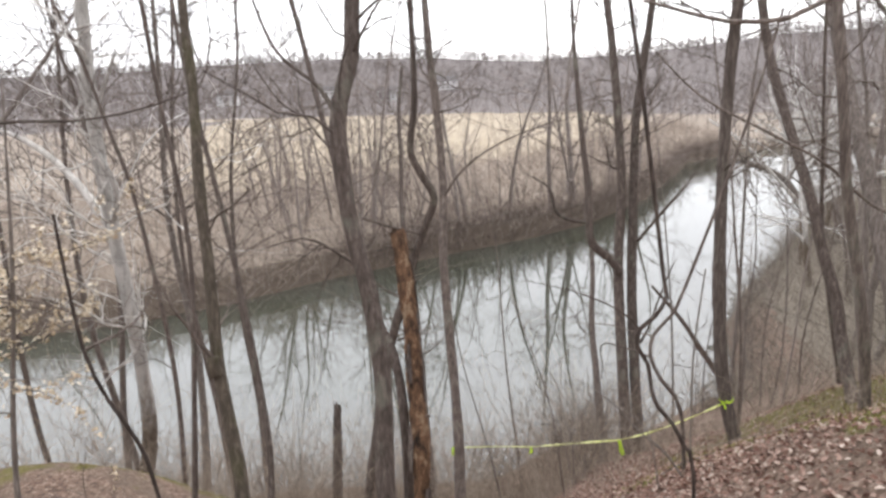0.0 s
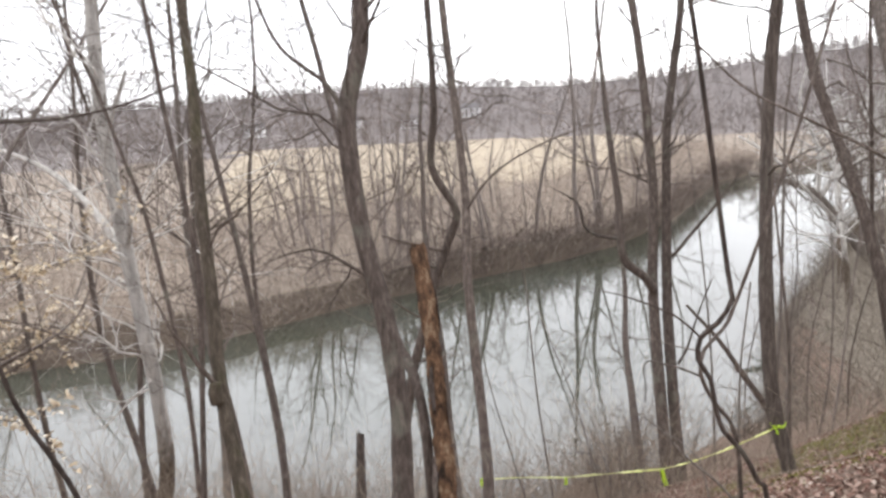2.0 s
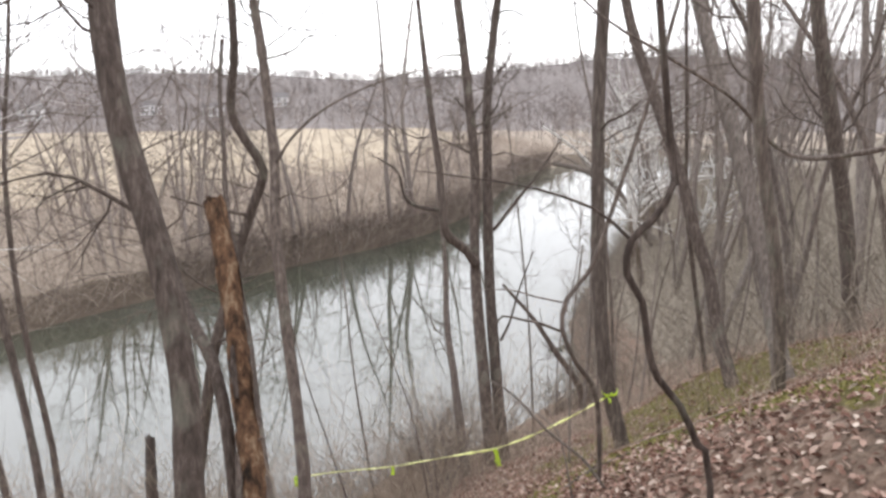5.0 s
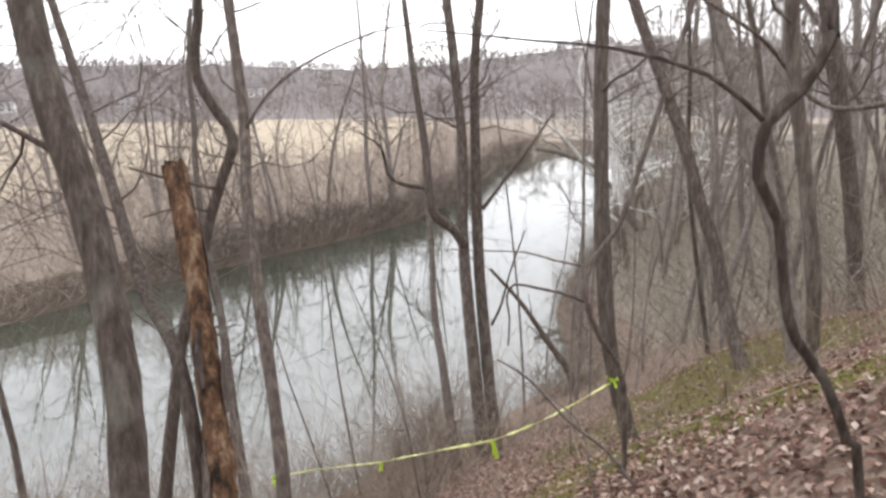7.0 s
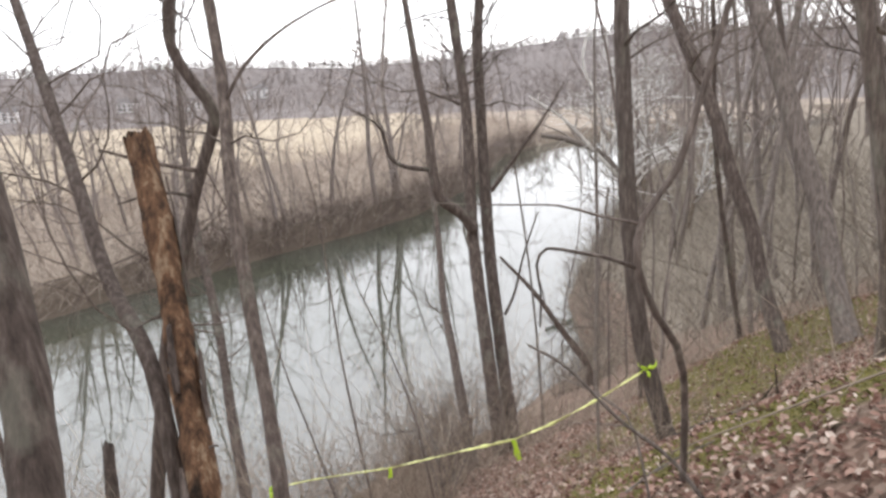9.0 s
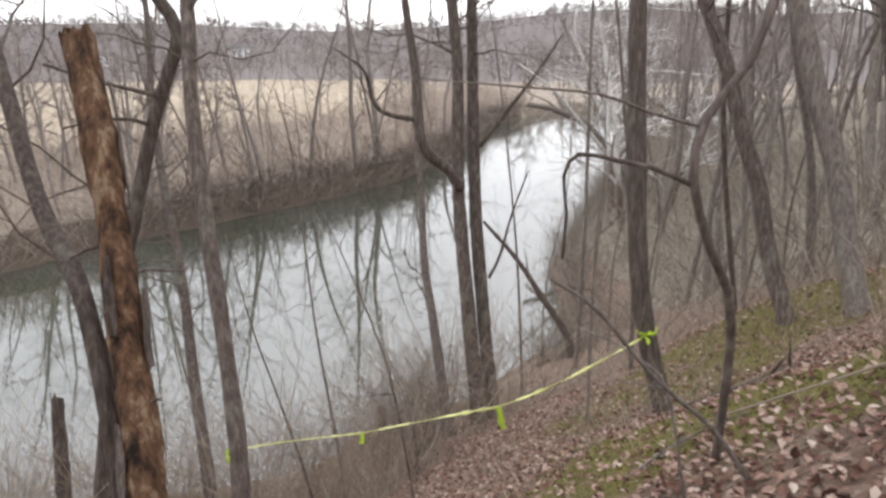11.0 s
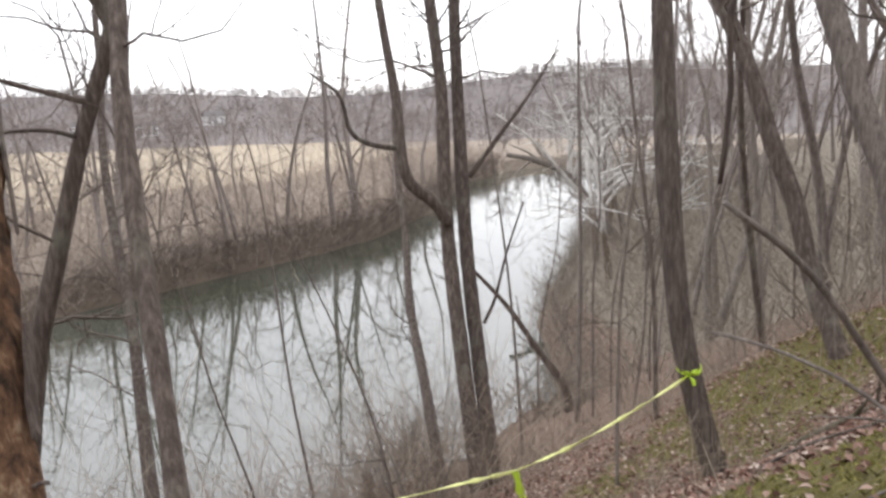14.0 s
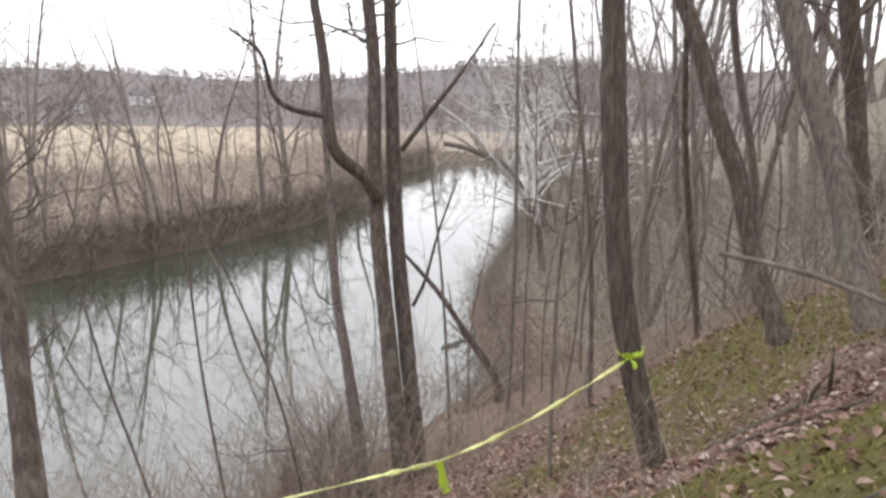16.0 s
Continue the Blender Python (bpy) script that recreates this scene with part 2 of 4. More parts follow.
def height(x, y):
    x, y = np.asarray(x, float), np.asarray(y, float)
    near, far, top = np.interp(x, NEAR_X, NEAR_Y), np.interp(x, FAR_X, FAR_Y), np.interp(x, SLOPE_X, SLOPE_Y)
    d = top - y
    hill = 0.51 * d
    hill = np.where(hill > 16, 16 + 0.25 * (hill - 16), hill)
    hollow = smoothstep(4.0, 1.0, x) * smoothstep(-14, -3, x)
    hill = hill - 1.35 * hollow * np.exp(-((d - 5.0) / 3.3) ** 2)
    ridge = np.where(x > 3.6, 1.0, np.exp(-((x - 3.6) / 1.5) ** 2 / 2)) * np.where(x > 6, np.exp(-((x - 6) / 4) ** 2), 1)
    hill = hill + 0.9 * ridge * np.exp(-((y - 5.6) / 2.4) ** 2 / 2)
    hill = hill + 0.45 * np.exp(-((x - 8) / 2.2) ** 2 / 2 - ((y - 11.5) / 1.8) ** 2 / 2)
    hill = hill - 0.2 * np.exp(-((x - 4.4) / 0.8) ** 2 / 2 - ((y - 10.2) / 0.7) ** 2 / 2)
    hill = hill + 0.42 * np.exp(-((x - 7.0) / 1.6) ** 2 / 2 - ((y - 12.5) / 0.9) ** 2 / 2)
    hill = hill + 1.35 * np.exp(-((x + 6.6) / 2.4) ** 2 / 2 - ((y - 10.4) / 1.3) ** 2 / 2)
    hill = hill + 0.10 * waves(x, y, 0.9, 3) + 0.045 * waves(x, y, 3.1, 4) + 0.02 * waves(x, y, 8.0, 5)
    dn = near - y
    flat = 0.35 * smoothstep(0, 1.2, dn) + 0.06 * np.clip(dn, 0, 60) + 0.12 * waves(x, y, 0.7, 6) * smoothstep(0, 2, dn)
    land = np.maximum(hill * smoothstep(-0.2, 0.8, dn), flat)
    df = y - far
    bank = 1.5 * smoothstep(0, 1.0 + 0.5 * waves(x, y, 1.1, 14), df) + 0.6 * smoothstep(1, 14, df) + 0.18 * waves(x, y, 0.6, 7) * smoothstep(0, 3, df)
    r = np.hypot(x, y)
    rise = 26 * smoothstep(330, 620, y + 0.35 * x) + 13 * smoothstep(60, 420, x) * smoothstep(90, 360, y) + 10 * waves(x, y, 0.012, 8) * smoothstep(280, 520, y + 0.5 * np.abs(x))
    bank = bank + np.maximum(rise, 0) * smoothstep(20, 60, df) + 1.4 * waves(x, y, 0.35, 9) * smoothstep(300, 420, r)
    bed = -1.3
    z = np.where(dn > 0, land, np.where(df > 0, bank, bed))
    z = np.where((dn <= 0) & (df <= 0), np.maximum(bed, -0.9 * np.minimum(-dn, -df)), z)
    return z


def moss_at(x, y):
    """How mossy the slope is, 0 to 1."""
    m = 0.65 * np.exp(-((y - 8.0 + 0.15 * (x - 2.5)) / 0.7) ** 2) * smoothstep(1.6, 2.6, x) * smoothstep(7, 4, x)
    m = m + 0.6 * np.exp(-((x - 6.3) / 2.2) ** 2 - ((y - 10.9) / 1.0) ** 2) + 0.7 * np.exp(-((x - 3.3 + 0.5 * (y - 6.6)) / 0.9) ** 2 - ((y - 6.7) / 1.0) ** 2) + 0.6 * np.exp(-((x - 4.6) / 1.2) ** 2 - ((y - 7.2) / 0.9) ** 2)
    m = m + 0.2 * np.exp(-((x + 6.4) / 2.6) ** 2 - ((y - 10.4) / 1.5) ** 2)
    m = m + 1.0 * np.exp(-((x - 3.8) / 0.8) ** 2 - ((y - 5.9) / 0.8) ** 2) + 0.4 * np.exp(-((x - 2.8) / 0.6) ** 2 - ((y - 8.3) / 1.2) ** 2)
    m = m + 0.75 * np.exp(-((x - 7.0) / 1.8) ** 2 - ((y - 12.1) / 0.8) ** 2) - 0.5 * np.exp(-((x - 2.5) / 0.5) ** 2 - ((y - 5.2) / 1.0) ** 2)
    return np.clip(m + 0.20 + 0.42 * waves(x, y, 1.1, 21) + 0.5 * waves(x, y, 3.6, 22) + 0.32 * waves(x, y, 9.0, 23), 0, 1) * smoothstep(16, 12.5, y) * smoothstep(13, 9, x)


def ground_z(x, y):
    return float(height(x, y))


def spaced(parts):
    out = [np.arange(a, b, s) for a, b, s in parts]
    return np.concatenate(out + [[parts[-1][1]]])


gx = spaced([(-3000, -300, 150), (-300, -60, 12), (-60, -12, 0.8), (-12, 14, 0.16), (14, 40, 0.5), (40, 140, 3), (140, 440, 12), (440, 3000, 160)])
gy = spaced([(-600, -60, 60), (-60, -6, 3), (-6, 18, 0.16), (18, 30, 0.35), (30, 70, 0.4), (70, 130, 2.5), (130, 300, 8), (300, 700, 14), (700, 3000, 200)])
XX, YY = np.meshgrid(gx, gy)
ZZ = height(XX, YY)
nx, ny = len(gx), len(gy)
me = bpy.data.meshes.new("ground")
ii = np.arange((ny - 1) * (nx - 1))
a0 = (ii // (nx - 1)) * nx + ii % (nx - 1)
me.from_pydata(np.stack([XX.ravel(), YY.ravel(), ZZ.ravel()], 1).tolist(), [], np.stack([a0, a0 + 1, a0 + nx + 1, a0 + nx], 1).tolist())
cx, cy = (XX[:-1, :-1] + XX[1:, 1:]).ravel() / 2, (YY[:-1, :-1] + YY[1:, 1:]).ravel() / 2
c_near, c_far = cy < np.interp(cx, NEAR_X, NEAR_Y), cy > np.interp(cx, FAR_X, FAR_Y)
edge = np.interp(cx, FAR_X, FAR_Y) + 36 + 4 * waves(cx, cy, 0.25, 12)
field = c_far & (cy > edge) & (cy < 224 - 0.10 * cx + 4 * waves(cx, cy, 0.05, 13)) & (cx > -4 - 0.30 * cy + 3 * waves(cx, cy, 0.2, 15)) & (cx < 44 + 0.0 * cy)
slot = np.where(c_near, 0, np.where(c_far, 5, 2))
slot = np.where(c_near & (cx > 13 + 0.2 * np.abs(cy - 20)), 1, slot)
slot = np.where(c_far & (cy < np.interp(cx, FAR_X, FAR_Y) + 1.5), 2, slot)
slot = np.where(field, 3, slot)
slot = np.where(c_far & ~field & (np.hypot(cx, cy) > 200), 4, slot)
attr = me.attributes.new("moss", "FLOAT", "POINT")
attr.data.foreach_set("value", moss_at(XX, YY).ravel().astype(np.float32))
for m in (LITTER, BANK_SOIL, MUD, STRAW, FARWOOD_HAZED, FAR_SOIL):
    me.materials.append(m)
me.polygons.foreach_set("material_index", slot.astype(np.int32))
me.polygons.foreach_set("use_smooth", np.ones(len(me.polygons), bool))
ground = tagged(new("ground", me), "leaf-strewn mossy hillside falling to a river, straw field beyond", "ground", kind="structure")

bm = bmesh.new()
bmesh.ops.create_grid(bm, x_segments=60, y_segments=60, size=1)
me = bpy.data.meshes.new("water")
bmesh.ops.scale(bm, vec=(160, 120, 1), verts=bm.verts)
bmesh.ops.translate(bm, vec=(10, 40, 0), verts=bm.verts)
bm.to_mesh(me)
bm.free()
me.materials.append(WATER)
tagged(new("water", me), "calm grey-green river reflecting bare trees", "river", kind="structure")


# ---- mesh helpers ----
def frames_of(t):
    t = t / np.maximum(np.linalg.norm(t, axis=1, keepdims=True), 1e-9)
    ref = np.where(np.abs(t[:, 2:3]) > 0.9, np.array([[1.0, 0, 0]]), np.array([[0, 0, 1.0]]))
    u = np.cross(t, ref)
    u /= np.linalg.norm(u, axis=1, keepdims=True)
    return u, np.cross(t, u)


def cones(segs, sides=3):
    """Vertices and faces of tapered round pieces; each row of segs is p0, p1, r0, r1."""
    s = np.asarray(segs, float).reshape(-1, 8)
    p0, p1, r0, r1 = s[:, :3], s[:, 3:6], s[:, 6], s[:, 7]
    u, v = frames_of(p1 - p0)
    a = np.arange(sides) * 2 * math.pi / sides
    ring = np.cos(a)[None, :, None] * u[:, None] + np.sin(a)[None, :, None] * v[:, None]
    vs = np.concatenate([p0[:, None] + ring * r0[:, None, None], p1[:, None] + ring * r1[:, None, None]], 1)
    k, n = np.arange(sides), len(s)
    f = np.stack([k, (k + 1) % sides, sides + (k + 1) % sides, sides + k], 1)
    return vs.reshape(-1, 3), (np.arange(n)[:, None, None] * 2 * sides + f[None]).reshape(-1, 4)


def quick_mesh(name, verts, faces, mat, smooth=True):
    me = bpy.data.meshes.new(name)
    verts, faces = np.asarray(verts, np.float32), np.asarray(faces, np.int32)
    k = faces.shape[1]
    me.vertices.add(len(verts))
    me.vertices.foreach_set("co", verts.ravel())
    me.loops.add(faces.size)
    me.loops.foreach_set("vertex_index", faces.ravel())
    me.polygons.add(len(faces))
    me.polygons.foreach_set("loop_start", np.arange(0, faces.size, k, dtype=np.int32))
    me.polygons.foreach_set("use_smooth", np.full(len(faces), smooth))
    me.update(calc_edges=True)
    me.materials.append(mat)
    return me


def spline(ctrl, step=0.12):
    """A smooth line through the control points."""
    c = np.asarray(ctrl, float)
    c = np.concatenate([[2 * c[0] - c[1]], c, [2 * c[-1] - c[-2]]])
    out = []
    for i in range(1, len(c) - 2):
        n = max(2, int(np.linalg.norm(c[i + 1, :3] - c[i, :3]) / step))
        for k in range(n):
            t = k / n
            out.append(0.5 * (2 * c[i] + (c[i + 1] - c[i - 1]) * t + (2 * c[i - 1] - 5 * c[i] + 4 * c[i + 1] - c[i + 2]) * t * t + (3 * c[i] - c[i - 1] - 3 * c[i + 1] + c[i + 2]) * t ** 3))
    out.append(c[-2])
    return np.array(out)


def tube_mesh(name, pts, radii, mat, sides=14, rough=0.06, seed=0):
    """A round stem along pts with an uneven skin and closed ends."""
    r = np.random.RandomState(seed)
    pts, radii = np.asarray(pts, float), np.asarray(radii, float)
    t = np.gradient(pts, axis=0)
    t /= np.linalg.norm(t, axis=1, keepdims=True)
    u = np.zeros_like(t)
    k = np.cross(t[0], (1, 0, 0.1))
    for i in range(len(t)):
        k = k - t[i] * k.dot(t[i])
        k /= np.linalg.norm(k)
        u[i] = k
    v = np.cross(t, u)
    a = np.arange(sides) * 2 * math.pi / sides
    lump = 1 + rough * (r.randn(len(pts), sides) * 0.5 + np.repeat(r.randn(len(pts) // 5 + 1, 1), 5, 0)[:len(pts)] * 0.5 + r.randn(1, sides) * 0.5)
    ring = (np.cos(a)[None, :, None] * u[:, None] + np.sin(a)[None, :, None] * v[:, None]) * (radii[:, None] * lump)[:, :, None]
    vs = (pts[:, None] + ring).reshape(-1, 3)
    n = len(pts)
    k = np.arange(sides)
    f = (np.arange(n - 1)[:, None, None] * sides + np.stack([k, (k + 1) % sides, sides + (k + 1) % sides, sides + k], 1)[None]).reshape(-1, 4)
    me = bpy.data.meshes.new(name)
    caps = [list(k[::-1]), list((n - 1) * sides + k)]
    me.from_pydata(vs.tolist(), [], f.tolist() + [[int(q) for q in c] for c in caps])
    me.polygons.foreach_set("use_smooth", np.ones(len(me.polygons), bool))
    me.materials.append(mat)
    return me


def part(name, me, parent, label=""):
    ob = new(name, me)
    ob.parent = parent
    return tagged(ob, label) if label else ob


def grow(segs, r, p, d, length, rad, depth, up=0.12, wander=0.28, kids=(2, 4), steps=5, split=(0.5, 1.0)):
    """One branch and its side branches, as tapered pieces."""
    p, d = np.array(p, float), np.array(d, float) / np.linalg.norm(d)
    n = steps if depth > 0 else 2
    marks = sorted(r.uniform(0.2, 0.95, r.randint(kids[0], kids[1] + 1))) if depth > 0 else []
    for i in range(n):
        d = d + r.randn(3) * wander * 0.6 + np.array([0, 0, up])
        d /= np.linalg.norm(d)
        q = p + d * length / n
        r0, r1 = rad * (1 - 0.8 * i / n), rad * (1 - 0.8 * (i + 1) / n)
        segs.append((*p, *q, r0, r1))
        for m in marks:
            if i / n <= m < (i + 1) / n:
                side = np.cross(d, r.randn(3))
                side /= np.linalg.norm(side)
                a = r.uniform(0.55, 1.1)
                grow(segs, r, p + (q - p) * (m * n - i), d * math.cos(a) + side * math.sin(a), length * r.uniform(*split) * 0.75, r0 * 0.6, depth - 1, up, wander, kids, steps, split)
        p = q


def tree_thing(label, category="tree", name="bare_tree", group=""):
    return tagged(new(name), label, category, group)


def near_tree(ctrl, r_base, r_top, tall, mat, label, seed, limbs=(), start=0.26, n_limbs=30, limb_len=2.1, flare=1.5, spread=1.0, twig=TWIG, name="bare_tree", limb_twigs=True):
    """A tree that stands near the path: ctrl are points of its axis from the foot upwards; above them it goes on to the height tall."""
    r = np.random.RandomState(seed)
    ctrl = [np.array(c, float) for c in ctrl]
    foot = ctrl[0]
    g = ground_z(foot[0], foot[1])
    ctrl = [np.array((foot[0], foot[1], g - 0.35))] + [c for c in ctrl if c[2] > g + 0.35]
    d = ctrl[-1] - ctrl[-2]
    d /= np.linalg.norm(d)
    while ctrl[-1][2] < g + tall:
        d = d + np.array((0, 0, 0.12)) + r.randn(3) * 0.07
        d /= np.linalg.norm(d)
        ctrl.append(ctrl[-1] + d * 1.3)
    pts = spline(ctrl, 0.13)
    s = np.concatenate([[0], np.cumsum(np.linalg.norm(np.diff(pts, axis=0), axis=1))])
    k = s / s[-1]
    rad = r_base + (r_top - r_base) * k ** 0.9
    rad = rad * (1 + (flare - 1) * np.exp(-s / 0.28))
    thing = tree_thing(label, name=name)
    thing.location = (foot[0], foot[1], g)
    base = np.array((foot[0], foot[1], g))
    part("trunk", tube_mesh("trunk", pts - base, rad, mat, 14, 0.05, seed), thing)
    fine = []
    for line, r0, r1 in limbs:
        lp = spline(line, 0.1)
        part("limb", tube_mesh("limb", lp - base, np.linspace(r0, r1, len(lp)), mat, 9, 0.06, seed + 7), thing)
        for q in range(5, len(lp) if limb_twigs else 0, max(3, len(lp) // 6)):
            dirn = lp[min(q + 1, len(lp) - 1)] - lp[q - 1]
            side = r.randn(3)
            side[2] = abs(side[2]) * 0.6
            grow(fine, r, lp[q] - base, dirn / np.linalg.norm(dirn) * 0.7 + side * 0.6, r.uniform(0.5, 1.3), max(r1 * 0.5, 0.005), 1)
    for i in range(n_limbs):
        q = int(len(pts) * r.uniform(start, 0.98))
        a = r.uniform(0, 2 * math.pi)
        grow(fine, r, pts[q] - base, (math.cos(a) * spread, math.sin(a) * spread, r.uniform(0.3, 1.0)), limb_len * r.uniform(0.5, 1.25), max(rad[q] * r.uniform(0.14, 0.28), 0.008), 2, 0.05, 0.5, (3, 5), 6)
    if fine:
        v, f = cones(fine, 3)
        tagged(part("crown", quick_mesh("crown", v, f, twig), thing), kind="stuff")
    return thing


# ---- trees on the near slope ----
near_tree([(-1.95, 6.1, 7.2), (-2.05, 6.39, 8.08), (-2.16, 6.58, 8.71), (-2.29, 6.77, 9.35), (-2.38, 7.04, 10.26), (-2.47, 7.27, 11.03), (-2.54, 7.57, 12.02), (-2.64, 7.82, 12.87)], 0.075, 0.03, 9, BARK_MOSSY, "slender tree with a dark burl on its greenish bark", 11,
          limbs=[([(-2.30, 6.70, 9.24), (-2.31, 6.69, 9.30), (-2.31, 6.69, 9.37), (-2.30, 6.70, 9.43)], 0.07, 0.055)])
near_tree([(-0.5, 5.6, 7.4), (-0.59, 5.81, 8.4), (-0.60, 6.05, 9.38), (-0.70, 6.25, 10.16), (-0.85, 6.40, 10.75), (-0.95, 6.62, 11.64), (-0.82, 6.77, 12.23), (-0.80, 6.89, 12.72)], 0.092, 0.05, 11, BARK_DARK, "crooked dark brown tree leaning out over the slope", 12,
          limbs=[([(-0.93, 6.62, 11.6), (-1.1, 6.7, 11.95), (-1.5, 6.8, 12.3), (-1.75, 6.9, 12.9)], 0.022, 0.008)])
near_tree([(0.13, 9.6, 5.3), (0.11, 10.0, 6.15), (0.11, 10.15, 6.63), (0.07, 10.37, 7.39), (0.0, 10.65, 8.29), (-0.06, 10.97, 9.39), (-0.04, 11.26, 10.34), (-0.1, 11.5, 11.4)], 0.085, 0.04, 10, BARK, "straight grey-brown tree with tape tied round it", 13,
          limbs=[([(-0.02, 11.2, 10.25), (0.18, 11.2, 10.55), (0.5, 11.2, 10.84), (0.92, 11.2, 11.08), (1.47, 11.2, 11.29), (2.02, 11.2, 11.42)], 0.022, 0.006)])
near_tree([(4.36, 15.3, 3.5), (4.28, 15.5, 4.4), (4.25, 15.8, 5.6), (4.25, 16.2, 7.0), (4.28, 16.45, 8.1), (4.36, 16.8, 9.6), (4.44, 17.1, 11.0)], 0.13, 0.06, 13, BARK_DARK, "dark double-stemmed tree near the water", 14, n_limbs=30, limb_len=2.3, start=0.42)
near_tree([(4.05, 15.2, 3.5), (3.98, 15.4, 4.4), (3.95, 15.7, 5.6), (3.93, 16.1, 7.0), (3.95, 16.35, 8.1), (4.05, 16.7, 9.6), (4.0, 17.0, 11.0)], 0.13, 0.065, 13, BARK_DARK, "dark double-stemmed tree with a bent side limb", 15, n_limbs=32, limb_len=2.3, start=0.42,
          limbs=[([(3.93, 16.1, 7.6), (3.7, 16.1, 7.95), (3.3, 16.05, 8.3), (3.2, 16.1, 8.8), (3.2, 16.3, 9.6), (3.1, 16.5, 10.6), (3.0, 16.8, 12.0), (2.9, 17.0, 13.6), (2.95, 17.2, 15.4)], 0.10, 0.016),
                 ([(3.18, 16.1, 8.8), (2.7, 16.1, 8.9), (2.45, 16.1, 9.1), (2.3, 16.0, 9.6), (1.9, 15.9, 9.9)], 0.045, 0.015),
                 ([(4.35, 16.3, 8.3), (4.8, 16.2, 8.9), (5.3, 16.2, 9.5), (5.8, 16.2, 10.2)], 0.045, 0.015),
                 ([(4.4, 15.9, 6.0), (4.6, 15.9, 6.4), (4.8, 15.9, 7.1), (5.1, 15.9, 7.9)], 0.03, 0.012)])
near_tree([(4.55, 10.3, 6.0), (4.37, 10.4, 6.47), (4.24, 10.48, 7.18), (4.15, 10.55, 7.95), (4.11, 10.64, 8.86), (4.11, 10.73, 9.73), (4.15, 10.9, 11.0)], 0.105, 0.06, 12, BARK, "grey-brown tree with tape knotted round its trunk", 16)
near_tree([(6.66, 11.0, 6.4), (6.66, 11.35, 6.95), (6.61, 11.56, 7.40), (6.57, 11.84, 8.21), (6.41, 12.11, 8.98), (6.27, 12.42, 9.88), (5.95, 13.5, 12.0)], 0.105, 0.06, 12, BARK_DARK, "dark leaning tree on the mossy crest", 17)
near_tree([(6.97, 10.3, 6.7), (7.03, 10.79, 7.61), (7.06, 11.16, 8.54), (6.97, 11.47, 9.31), (6.88, 11.94, 10.48)], 0.135, 0.085, 14, BARK_GREY, "grey smooth-barked tree on the mossy crest", 18)
near_tree([(4.9, 7.92, 8.0), (4.68, 7.76, 8.9), (4.5, 7.78, 9.9), (4.33, 7.8, 10.7), (4.2, 7.8, 11.6)], 0.064, 0.04, 11, BARK, "grey-brown tree standing in the moss", 28)
near_tree([(11.45, 14.0, 6.4), (10.95, 14.0, 8.5), (10.4, 13.94, 10.33), (9.85, 13.9, 12.2)], 0.16, 0.10, 14, BARK, "grey-brown tree with straight trunk", 20)
near_tree([(9.3, 15.2, 5.0), (9.2, 15.4, 7.0), (9.0, 15.6, 10.0)], 0.05, 0.03, 12, BARK_PALE, "slim grey-brown tree on the slope", 21)
near_tree([(-1.55, 12.1, 4.4), (-1.36, 12.15, 5.74), (-1.13, 12.15, 6.99), (-1.0, 12.15, 7.6), (-0.78, 12.15, 8.31), (-0.57, 12.15, 9.03), (-0.38, 12.12, 9.55), (-0.19, 12.05, 10.08), (-0.35, 12.05, 10.41), (-0.55, 12.05, 10.81), (-0.54, 12.05, 11.20), (-0.47, 12.05, 11.72)], 0.105, 0.02, 14, BARK_DARK, "dark tree with a sharp bend above its fork", 63, n_limbs=14,
          limbs=[([(-0.40, 12.1, 9.47), (-0.64, 12.05, 9.54), (-0.95, 12.0, 9.63), (-1.4, 11.9, 9.8)], 0.03, 0.012), ([(-0.55, 12.1, 9.20), (-0.73, 12.05, 9.26), (-1.0, 12.0, 9.26), (-1.3, 11.9, 9.2)], 0.022, 0.010)])
# leaning trunks left of the snag, and thin ones behind it
near_tree([(-0.55, 8.7, 6.3), (-0.66, 8.93, 8.14), (-1.03, 9.59, 8.97), (-1.41, 10.49, 10.09), (-1.97, 11.74, 11.66)], 0.075, 0.03, 9, BARK_DARK, "slender dark tree leaning towards the river", 22)
near_tree([(-0.36, 13.2, 3.0), (-0.44, 13.67, 3.97), (-0.59, 14.64, 5.18), (-0.73, 15.77, 6.6), (-0.98, 16.92, 8.04)], 0.10, 0.04, 9, BARK_DARK, "slender dark tree leaning over the water", 23)
near_tree([(3.5, 15.2, 3.4), (3.53, 15.38, 3.69), (3.52, 16.43, 5.0), (3.55, 17.26, 6.03)], 0.11, 0.04, 5, BARK, "thin grey tree leaning over the water", 24, n_limbs=5, limb_len=1.4)
near_tree([(-6.9, 14.6, 3.0), (-6.75, 14.9, 4.2), (-6.6, 14.7, 5.2), (-6.5, 14.4, 6.6), (-6.46, 14.11, 7.97), (-6.5, 13.9, 9.6), (-6.4, 13.5, 11.6), (-6.2, 13.2, 13.4)], 0.18, 0.09, 15, SYCAMORE, "white-barked sycamore with brown flaky base leaning over the river", 25, twig=BARK_WHITE, n_limbs=30, limb_len=3.4, start=0.3,
          limbs=[([(-6.5, 14.0, 9.2), (-7.2, 14.2, 10.2), (-8.0, 14.2, 11.0), (-9.2, 14.0, 11.6)], 0.09, 0.03), ([(-6.48, 13.9, 9.4), (-6.2, 13.6, 10.2), (-6.3, 13.2, 11.2), (-5.6, 12.9, 12.6)], 0.07, 0.03)])
